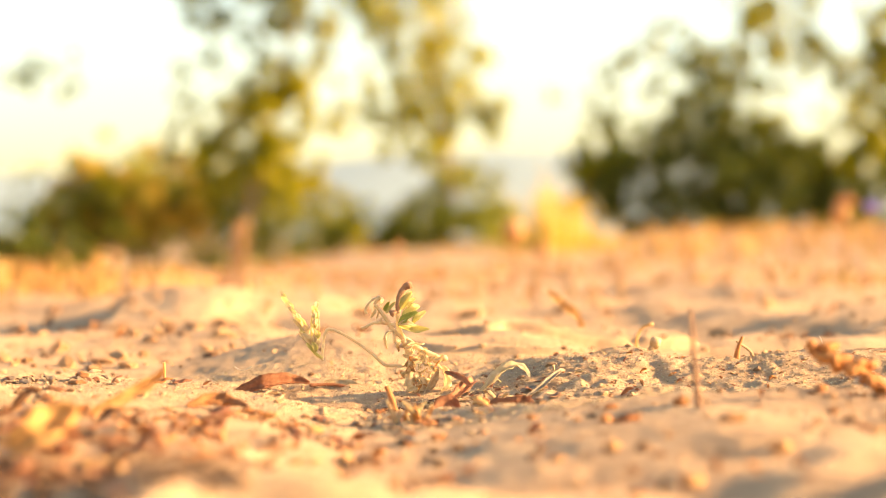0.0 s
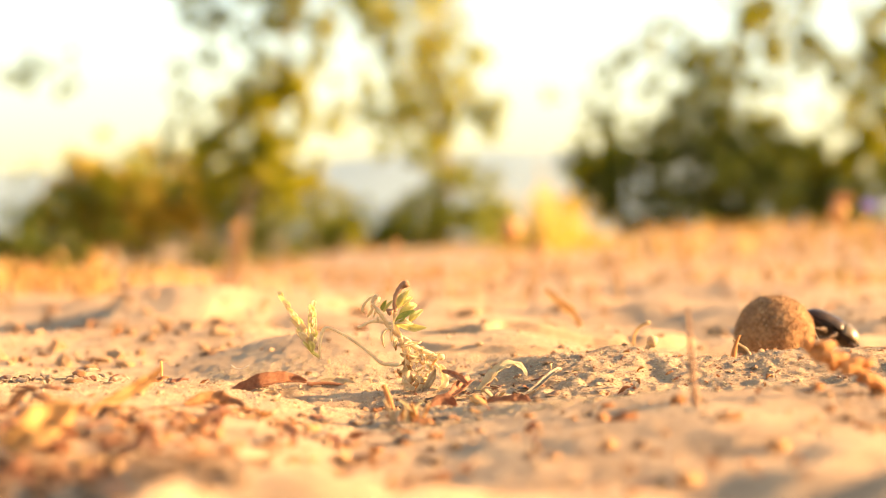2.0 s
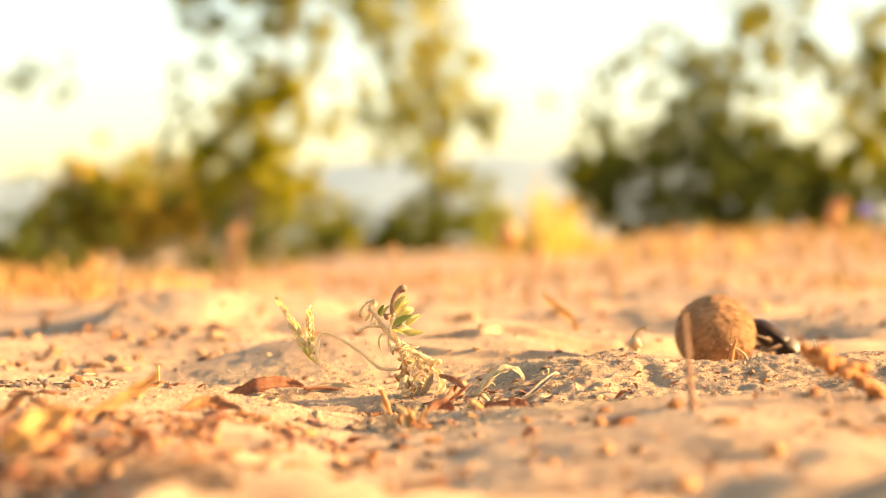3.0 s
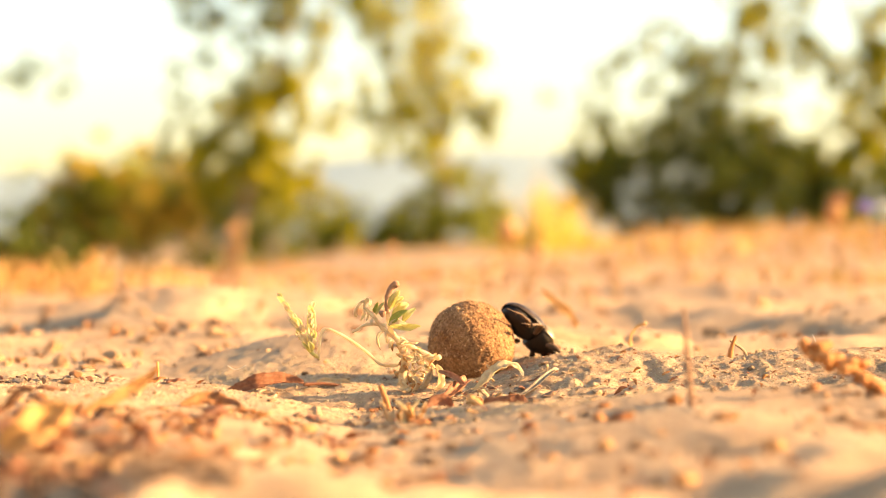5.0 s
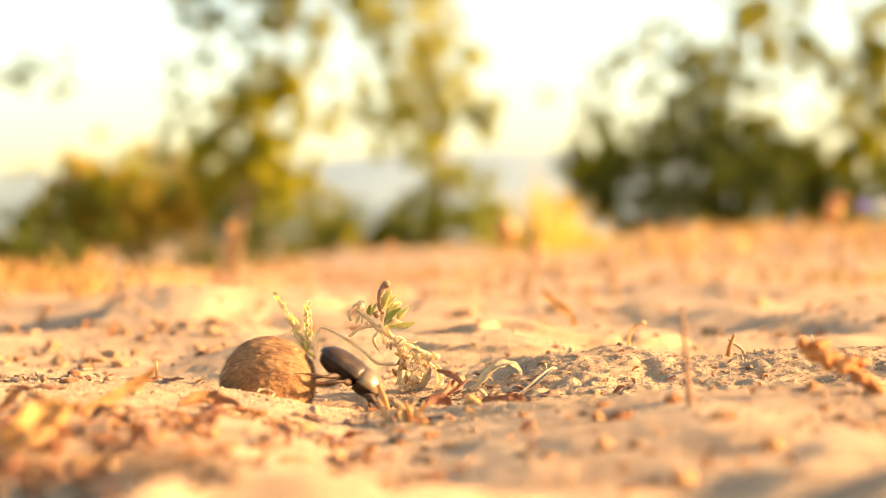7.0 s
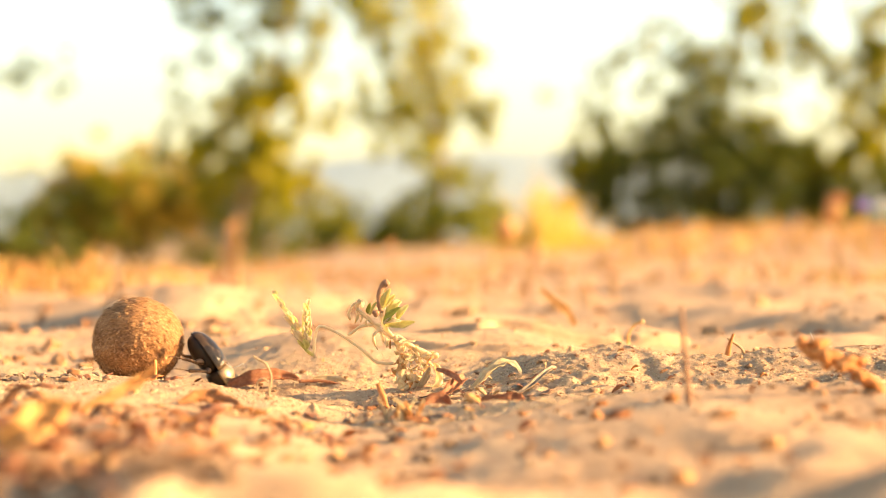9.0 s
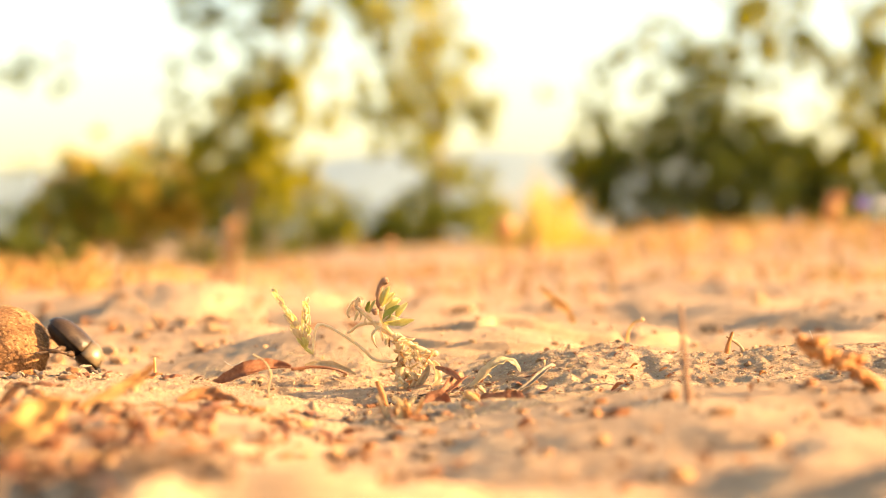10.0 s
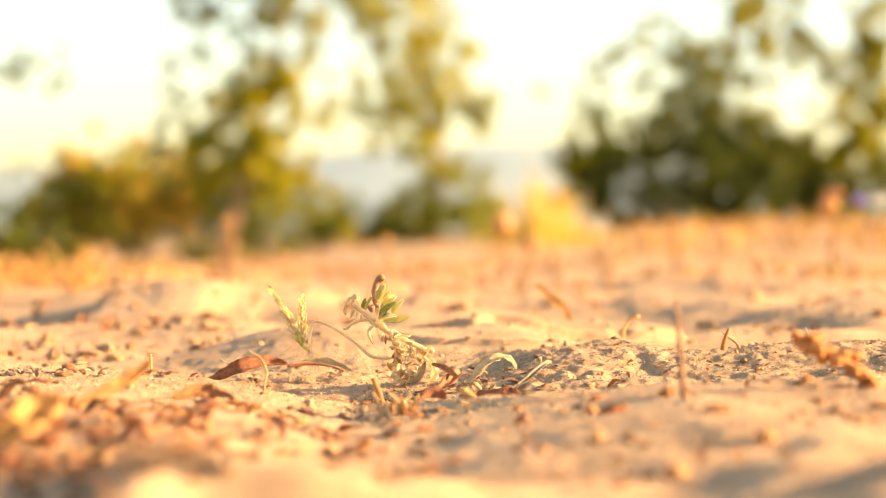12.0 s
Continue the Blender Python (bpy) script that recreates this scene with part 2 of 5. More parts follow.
    z = z + near * (1 - 0.55 * smooth(0.63, 0.55, y)) * (0.0018 * path * field(x, y, 0.045, 1) + 0.0011 * calm * field(x, y, 0.018, 2) + calm * (0.00065 + 0.0005 * focus) * field(x, y, 0.007, 3)
                    + calm * (0.00036 + 0.00025 * focus) * field(x, y, 0.003, 4))
    z = z + near * smooth(0.85, 1.05, r) * (0.012 * field(x, y, 0.13, 5) + 0.0045 * field(x, y, 0.045, 8))
    z = z + far * 0.012 * field(x, y, 0.35, 6) + smooth(30, 200, r) * 0.5 * field(x, y, 40.0, 7)
    return z


def on_ground(x, y, lift=0.0):
    return Vector((x, y, float(ground_z(x, y)) + lift))


def part(name, bm, mat, parent=None, label="", flat=False):
    me = bpy.data.meshes.new(name)
    bm.to_mesh(me)
    bm.free()
    me.materials.append(mat)
    if not flat:
        me.polygons.foreach_set("use_smooth", [True] * len(me.polygons))
    ob = new(name, me)
    if parent is not None:
        ob.parent = parent
    return tagged(ob, label)


def thing(name, label, category, place=(0, 0, 0), group=""):
    ob = new(name)
    ob.empty_display_size = 0.01
    ob.location = place
    return tagged(ob, label, category, group)


def raw_mesh(name, verts, faces, mat, smooth_faces=True):
    me = bpy.data.meshes.new(name)
    verts, faces = np.asarray(verts, np.float32), np.asarray(faces, np.int32)
    k = faces.shape[1]
    me.vertices.add(len(verts))
    me.vertices.foreach_set("co", verts.ravel())
    me.loops.add(faces.size)
    me.loops.foreach_set("vertex_index", faces.ravel())
    me.polygons.add(len(faces))
    me.polygons.foreach_set("loop_start", np.arange(0, faces.size, k, dtype=np.int32))
    me.polygons.foreach_set("use_smooth", np.full(len(faces), smooth_faces))
    me.update(calc_edges=True)
    me.materials.append(mat)
    return new(name, me)


def spline(points, steps=6):
    """Points of a smooth curve through the given ones."""
    p = [Vector(q) for q in points]
    out = []
    for i in range(len(p) - 1):
        a, b, c, d = p[max(i - 1, 0)], p[i], p[i + 1], p[min(i + 2, len(p) - 1)]
        for k in range(steps):
            u = k / steps
            out.append(0.5 * (2 * b + (c - a) * u + (2 * a - 5 * b + 4 * c - d) * u * u + (3 * b - a - 3 * c + d) * u ** 3))
    out.append(p[-1])
    return out


def tube(bm, points, r0, r1, sides=8, knots=0.0, seed=0, mid=None):
    """A tapered round stem along the points, closed at both ends."""
    rnd = random.Random(seed)
    rings = []
    for i, p in enumerate(points):
        u = i / (len(points) - 1)
        ahead = (points[min(i + 1, len(points) - 1)] - points[max(i - 1, 0)]).normalized()
        side = ahead.cross(Vector((0.31, 0.9, 0.27))).normalized()
        up = side.cross(ahead)
        r = r0 + (r1 - r0) * u
        if mid is not None:
            r = (r0 * (1 - 2 * u) + mid * 2 * u) if u < 0.5 else (mid * (2 - 2 * u) + r1 * (2 * u - 1))
        r *= 1 + knots * rnd.uniform(-1, 1)
        rings.append([bm.verts.new(p + (side * math.cos(a) + up * math.sin(a)) * r)
                      for a in (2 * math.pi * k / sides for k in range(sides))])
    for a, b in zip(rings, rings[1:]):
        for k in range(sides):
            bm.faces.new((a[k], a[(k + 1) % sides], b[(k + 1) % sides], b[k]))
    bm.faces.new(rings[0][::-1])
    bm.faces.new(rings[-1])
    return bm


def blade(bm, points, width, up=(0, 0, 1), fold=0.25, thick=0.00012, cup=0.0, tip=0.05, twist=0.0, ruffle=1.0):
    """A leaf along the points: two folded halves with a little thickness, widest near the middle."""
    up = Vector(up)
    rows, n = [], len(points)
    for i, p in enumerate(points):
        u = i / (n - 1)
        ahead = (points[min(i + 1, n - 1)] - points[max(i - 1, 0)]).normalized()
        side = ahead.cross(up).normalized()
        nrm = side.cross(ahead)
        if twist:
            side = Matrix.Rotation(twist * u, 3, ahead) @ side
            nrm = side.cross(ahead)
        w = width * max(math.sin(math.pi * min(1, (u * 0.93 + 0.05))) ** 0.8, tip)
        w *= 1 + 0.35 * ruffle * noise.noise(p * 260 + Vector((width * 9e3, 0, 0)))
        cells = []
        for s in (-1, -0.5, 0, 0.5, 1):
            c = p + side * (w * 0.5 * s) + nrm * (w * (fold * abs(s) + cup * s * s))
            cells.append(c + nrm * (w * 0.28 * ruffle * noise.noise(c * 420)) + side * (w * 0.12 * ruffle * s * noise.noise(c * 700)))
        rows.append(([bm.verts.new(c + nrm * thick) for c in cells], [bm.verts.new(c - nrm * thick) for c in cells]))
    for (a, a2), (b, b2) in zip(rows, rows[1:]):
        for k in range(4):
            bm.faces.new((a[k], a[k + 1], b[k + 1], b[k]))
            bm.faces.new((a2[k], b2[k], b2[k + 1], a2[k + 1]))
        bm.faces.new((a[0], b[0], b2[0], a2[0]))
        bm.faces.new((a[4], a2[4], b2[4], b[4]))
    return bm


def lump(bm, centre, size, seed, level=2, rough=0.3):
    """A rounded uneven pebble or bud."""
    made = bmesh.ops.create_icosphere(bm, subdivisions=level, radius=1.0)["verts"]
    off = Vector((seed * 1.7, seed * 0.9, seed * 2.3))
    for v in made:
        k = 1 + rough * noise.noise(v.co * 1.4 + off) + rough * 0.4 * noise.noise(v.co * 3.5 + off)
        v.co = Vector(centre) + Vector((v.co.x * size[0], v.co.y * size[1], v.co.z * size[2])) * k
    return bm


# ---- ground ----
def spaced(lo, hi, bands, growth, limit):
    """Grid lines: the given fine bands, then ever wider steps out to +-limit."""
    lines = []
    for a, b, step in bands:
        lines.extend(np.arange(a, b, step))
    lines = list(lines)
    step = bands[-1][2]
    while lines[-1] < limit:
        step *= growth
        lines.append(lines[-1] + step)
    step, low = bands[0][2], []
    at = lines[0]
    while at > -limit:
        step *= growth
        at -= step
        low.append(at)
    return np.array(low[::-1] + lines)


def ground():
    gx = spaced(0, 0, [(-0.25, 0.25, 0.0011)], 1.12, 2500)
    gy = spaced(0, 0, [(0.34, 0.62, 0.0028), (0.62, 0.80, 0.0009), (0.80, 1.0, 0.0018), (1.0, 1.3, 0.004)], 1.10, 2500)
    xx, yy = np.meshgrid(gx, gy)
    zz = ground_z(xx, yy)
    verts = np.stack([xx, yy, zz], -1).reshape(-1, 3)
    nx, ny = len(gx), len(gy)
    i = (np.arange(ny - 1)[:, None] * nx + np.arange(nx - 1)[None, :]).ravel()
    faces = np.stack([i, i + 1, i + 1 + nx, i + nx], -1)
    return tagged(raw_mesh("ground", verts, faces, SOIL), "dry sandy orange-brown soil with low humps", "ground", kind="structure")


ground()


def scatter(name, count, region, sizes, mat, seed, label, category, squash=0.7, lift=0.2, keep=None):
    """Many small grains or crumbs lying on the soil, joined into one mesh."""
    rng = np.random.default_rng(seed)
    x = rng.uniform(region[0], region[1], count)
    y = rng.uniform(region[2], region[3], count)
    if keep is not None:
        ok = keep(x, y, rng.random(count))
        x, y = x[ok], y[ok]
    count = len(x)
    bm = bmesh.new()
    bmesh.ops.create_icosphere(bm, subdivisions=1, radius=1.0)
    base = np.array([v.co[:] for v in bm.verts])
    tri = np.array([[v.index for v in f.verts] for f in bm.faces])
    bm.free()
    r = sizes[0] + (sizes[1] - sizes[0]) * rng.random(count) ** 3
    jag = rng.uniform(0.62, 1.2, (count, len(base), 1))
    stretch = rng.uniform(0.6, 1.3, (count, 1, 3)) * np.array([1, 1, squash])
    turn = rng.uniform(0, 2 * math.pi, count)
    p = base[None] * jag * stretch * r[:, None, None]
    c, s = np.cos(turn)[:, None], np.sin(turn)[:, None]
    p = np.stack([p[..., 0] * c - p[..., 1] * s, p[..., 0] * s + p[..., 1] * c, p[..., 2]], -1)
    p += np.stack([x, y, ground_z(x, y) + r * lift], -1)[:, None, :]
    faces = tri[None] + (np.arange(count) * len(base))[:, None, None]
    return tagged(raw_mesh(name, p.reshape(-1, 3), faces.reshape(-1, 3), mat, False), label, category, kind="stuff")


scatter("sand_grains", 60000, (-0.22, 0.22, 0.58, 0.82), (0.00012, 0.0006), GRAIN, 3, "loose coarse sand grains on the soil", "sand")
scatter("grey_flakes", 26000, (0.0, 0.22, 0.655, 0.775), (0.00015, 0.0005), GREY_SOIL, 12, "fine grey-brown flakes on the hump", "soil flakes", 0.35, 0.2)
scatter("lip_clods", 420, (0.03, 0.26, 0.33, 0.57), (0.0006, 0.0040), ORANGE, 13, "orange soil clods on the sandy lip", "soil clods",
        keep=lambda x, y, u: u < 0.2 + 0.8 * (field(x, y, 0.05, 29) > 0.0))
scatter("soil_crumbs", 2600, (-0.26, 0.26, 0.45, 1.1), (0.0004, 0.0024), CLOD, 4, "small crumbs of dry brown soil", "soil crumbs",
        keep=lambda x, y, u: u < 0.35 + 0.65 * (field(x, y, 0.05, 21) > 0.1))
scatter("reddish_clods", 560, (-0.40, -0.12, 0.84, 1.3), (0.0012, 0.0062), RED_CLOD, 8, "heap of small reddish soil clods", "soil clods",
        keep=lambda x, y, u: u < 0.25 + 0.75 * (field(x, y, 0.06, 23) > 0.0))
scatter("soil_clods", 1500, (-1.0, 1.1, 0.95, 3.6), (0.002, 0.010), RED_CLOD, 5, "scattered clods of dry reddish soil", "soil clods")


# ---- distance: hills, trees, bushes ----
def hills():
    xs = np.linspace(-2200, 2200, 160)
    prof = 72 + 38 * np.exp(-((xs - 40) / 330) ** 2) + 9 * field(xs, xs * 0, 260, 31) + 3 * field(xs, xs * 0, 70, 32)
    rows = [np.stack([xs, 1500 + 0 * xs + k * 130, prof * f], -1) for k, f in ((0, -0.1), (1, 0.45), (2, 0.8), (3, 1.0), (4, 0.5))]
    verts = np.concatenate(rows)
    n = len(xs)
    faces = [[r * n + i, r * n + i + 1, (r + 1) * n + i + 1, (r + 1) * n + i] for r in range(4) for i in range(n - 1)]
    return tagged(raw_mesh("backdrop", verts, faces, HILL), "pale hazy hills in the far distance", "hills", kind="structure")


hills()


def leaves(name, clumps, depth, mat, parent, seed, size=0.06, density=1.0, label=""):
    """A crown of many small leaves round the given clump centres (x, z, radius)."""
    rng = np.random.default_rng(seed)
    pts, fcs, k = [], [], 0
    for cx, cz, cr in clumps:
        cy = depth + rng.uniform(-0.8, 0.8) * max(0.25, cr)
        n = int(density * 1500 * (cr / 0.25) ** 2 * (0.06 / size) ** 2)
        # twig tufts of uneven size make the outline ragged and leave gaps
        k_tufts = max(5, int(17 * (cr / 0.25) ** 1.5))
        tufts = rng.normal(size=(k_tufts, 3)) * 0.68
        reach = rng.uniform(0.07, 0.19, k_tufts)
        pick = rng.integers(0, k_tufts, n)
        d = tufts[pick] + rng.normal(size=(n, 3)) * reach[pick][:, None]
        p = np.array([cx, cy, cz]) + d * cr * 1.05
        a = rng.normal(size=(n, 3)); a /= np.linalg.norm(a, axis=1)[:, None]
        b = np.cross(a, rng.normal(size=(n, 3))); b /= np.linalg.norm(b, axis=1)[:, None]
        c = np.cross(a, b)
        s = size * rng.uniform(0.6, 1.3, n)[:, None]
        quad = np.stack([p - a * s * 0.5, p + b * s * 0.24 + c * s * 0.06, p + a * s * 0.5, p - b * s * 0.24 + c * s * 0.06], 1)
        pts.append(quad.reshape(-1, 3))
        fcs.append(np.arange(k, k + 4 * n).reshape(-1, 4))
        k += 4 * n
    ob = raw_mesh(name, np.concatenate(pts), np.concatenate(fcs), mat, False)
    ob.parent = parent
    return tagged(ob, label)


def tree(name, label, category, depth, trunk_points, r0, r1, limbs, crowns, seed):
    """A tree or bush: tapered trunk, limbs and leafy crowns; crowns is (part name, clumps, material, density)."""
    t = thing(name, label, category)
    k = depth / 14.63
    bm = bmesh.new()
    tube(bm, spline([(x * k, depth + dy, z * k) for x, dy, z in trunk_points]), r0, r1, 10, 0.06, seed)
    part("trunk", bm, BARK, t)
    for i, (a, b, c) in enumerate(limbs):
        bm = bmesh.new()
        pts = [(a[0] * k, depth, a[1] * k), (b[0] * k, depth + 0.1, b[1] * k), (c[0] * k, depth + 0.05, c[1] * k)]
        tube(bm, spline(pts), r1 * 0.6, r1 * 0.2, 7, 0.08, seed + i)
        part("limb", bm, BARK, t)
    for i, (pname, clumps, mat, density) in enumerate(crowns):
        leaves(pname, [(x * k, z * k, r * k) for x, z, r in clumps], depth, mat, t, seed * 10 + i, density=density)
    return t


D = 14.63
# sunlit_crown leaves carry the sunlight in their brighter colour
tree("leaning_tree", "slender leaning tree with sparse yellow-green leaves", "tree", 12.8,
     [(-1.80, 0, -0.34), (-1.74, 0, 0.25), (-1.62, 0, 0.75), (-1.45, 0.1, 1.4), (-1.3, 0, 2.2), (-1.2, 0, 3.2)], 0.034, 0.014,
     [((-1.62, 0.78), (-1.9, 1.2), (-2.15, 1.6)), ((-1.5, 1.2), (-1.2, 1.5), (-0.95, 1.75)), ((-1.4, 1.6), (-1.7, 2.0), (-1.95, 2.5)),
      ((-1.6, 0.9), (-1.45, 1.1), (-1.2, 1.2)), ((-1.35, 1.9), (-1.1, 2.3), (-0.9, 2.7))],
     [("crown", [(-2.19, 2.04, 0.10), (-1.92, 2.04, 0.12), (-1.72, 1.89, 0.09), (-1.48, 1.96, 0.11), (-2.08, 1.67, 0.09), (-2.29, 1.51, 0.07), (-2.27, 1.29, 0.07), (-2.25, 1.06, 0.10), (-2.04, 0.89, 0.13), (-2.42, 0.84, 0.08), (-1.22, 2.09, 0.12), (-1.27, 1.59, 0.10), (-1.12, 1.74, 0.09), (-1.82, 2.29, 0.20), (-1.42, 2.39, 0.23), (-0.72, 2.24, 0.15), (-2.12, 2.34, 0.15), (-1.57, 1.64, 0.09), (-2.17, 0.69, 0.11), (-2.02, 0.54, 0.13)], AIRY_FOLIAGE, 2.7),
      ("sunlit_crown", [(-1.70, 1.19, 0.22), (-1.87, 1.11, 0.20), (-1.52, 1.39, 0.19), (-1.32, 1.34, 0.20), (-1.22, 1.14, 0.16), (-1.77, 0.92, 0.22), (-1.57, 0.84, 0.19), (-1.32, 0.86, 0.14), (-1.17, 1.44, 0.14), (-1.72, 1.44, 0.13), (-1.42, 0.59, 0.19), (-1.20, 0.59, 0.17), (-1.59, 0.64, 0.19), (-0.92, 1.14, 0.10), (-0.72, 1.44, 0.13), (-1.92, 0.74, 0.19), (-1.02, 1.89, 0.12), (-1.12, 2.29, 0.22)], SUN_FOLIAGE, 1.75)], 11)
# every leaf here has the sunlit colour, with the sun painted in
tree("slim_tree", "slim tree with loose rounded sunlit crown", "tree", D + 0.9,
     [(0.05, 0, -0.34), (0.06, 0, 0.5), (0.0, 0.1, 1.1), (-0.1, 0, 1.9), (-0.15, 0, 3.3)], 0.045, 0.022,
     [((0.0, 1.1), (0.2, 1.3), (0.32, 1.4)), ((-0.03, 1.2), (-0.3, 1.4), (-0.45, 1.75)), ((-0.1, 1.8), (0.1, 2.1), (0.25, 2.5))],
     [("crown", [(-0.38, 1.72, .24), (0.02, 1.6, .26), (0.22, 1.3, .24), (-0.13, 1.34, .3), (-0.45, 1.08, .22), (0.36, 1.14, .17),
                 (-0.3, 2.6, .45)], SUN_FOLIAGE, 0.8),
      ("sunlit_crown", [(-0.55, 2.1, .22), (-0.16, 2.14, .2), (-0.72, 2.2, .16), (-0.25, 2.5, .3), (-0.1, 1.85, .14)], SUN_FOLIAGE, 0.5)], 12)
# the sunlit part is a brighter leaf copy, its light coloured in
tree("round_bush", "rounded dark green bush behind the field", "bush", D - 0.6,
     [(0.03, 0, -0.34), (0.03, 0, 0.2), (0.05, 0, 0.5)], 0.03, 0.02, [((0.03, 0.2), (-0.1, 0.3), (-0.2, 0.35))],
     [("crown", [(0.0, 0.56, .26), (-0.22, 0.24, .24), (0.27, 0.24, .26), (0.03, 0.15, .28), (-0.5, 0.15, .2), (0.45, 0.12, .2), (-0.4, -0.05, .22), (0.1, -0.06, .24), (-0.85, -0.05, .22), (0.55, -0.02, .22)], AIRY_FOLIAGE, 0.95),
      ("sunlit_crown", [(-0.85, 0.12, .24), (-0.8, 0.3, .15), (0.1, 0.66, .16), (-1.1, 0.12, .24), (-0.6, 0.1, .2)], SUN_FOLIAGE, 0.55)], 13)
# the top and sunlit clumps get brighter leaf colours in place of sunlight
tree("spreading_bush", "broad green bush with sunlit golden top", "bush", D - 0.9,
     [(-2.7, 0, -0.34), (-2.7, 0, 0.2), (-2.65, 0, 0.4)], 0.03, 0.02, [((-2.7, 0.2), (-3.0, 0.3), (-3.2, 0.35)), ((-2.7, 0.2), (-2.4, 0.35), (-2.2, 0.4))],
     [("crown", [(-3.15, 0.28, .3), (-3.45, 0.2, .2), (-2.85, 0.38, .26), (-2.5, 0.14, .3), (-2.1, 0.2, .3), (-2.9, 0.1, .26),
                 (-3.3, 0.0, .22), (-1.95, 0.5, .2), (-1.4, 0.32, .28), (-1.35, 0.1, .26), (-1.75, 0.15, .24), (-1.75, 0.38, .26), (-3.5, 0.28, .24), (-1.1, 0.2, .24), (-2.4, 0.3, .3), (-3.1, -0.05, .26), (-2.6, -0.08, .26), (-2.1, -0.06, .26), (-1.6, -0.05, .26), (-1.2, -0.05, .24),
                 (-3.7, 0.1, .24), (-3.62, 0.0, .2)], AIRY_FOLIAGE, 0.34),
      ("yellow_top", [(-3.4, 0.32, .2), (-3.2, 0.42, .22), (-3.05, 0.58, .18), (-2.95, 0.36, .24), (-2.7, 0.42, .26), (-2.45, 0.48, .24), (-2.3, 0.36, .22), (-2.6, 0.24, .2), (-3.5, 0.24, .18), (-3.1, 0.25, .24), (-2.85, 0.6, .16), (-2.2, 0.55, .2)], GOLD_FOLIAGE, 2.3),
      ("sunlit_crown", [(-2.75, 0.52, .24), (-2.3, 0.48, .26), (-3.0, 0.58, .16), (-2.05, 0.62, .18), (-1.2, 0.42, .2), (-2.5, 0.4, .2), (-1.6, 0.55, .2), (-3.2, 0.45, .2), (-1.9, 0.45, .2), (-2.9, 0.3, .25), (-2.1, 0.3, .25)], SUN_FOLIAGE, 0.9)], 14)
tree("low_shrub", "low dark green shrub at the field edge", "bush", 9.0,
     [(-3.75, 0, -0.45), (-3.75, 0, 0.0), (-3.72, 0, 0.1)], 0.015, 0.008, [],
     [("crown", [(-3.75, 0.0, .24), (-3.95, 0.08, .22), (-3.6, -0.1, .18), (-3.45, 0.0, .2), (-3.25, -0.06, .18), (-3.9, -0.08, .2), (-3.85, -0.16, .18), (-3.5, -0.17, .16), (-3.2, -0.15, .15)], FOLIAGE, 1.2)], 15)
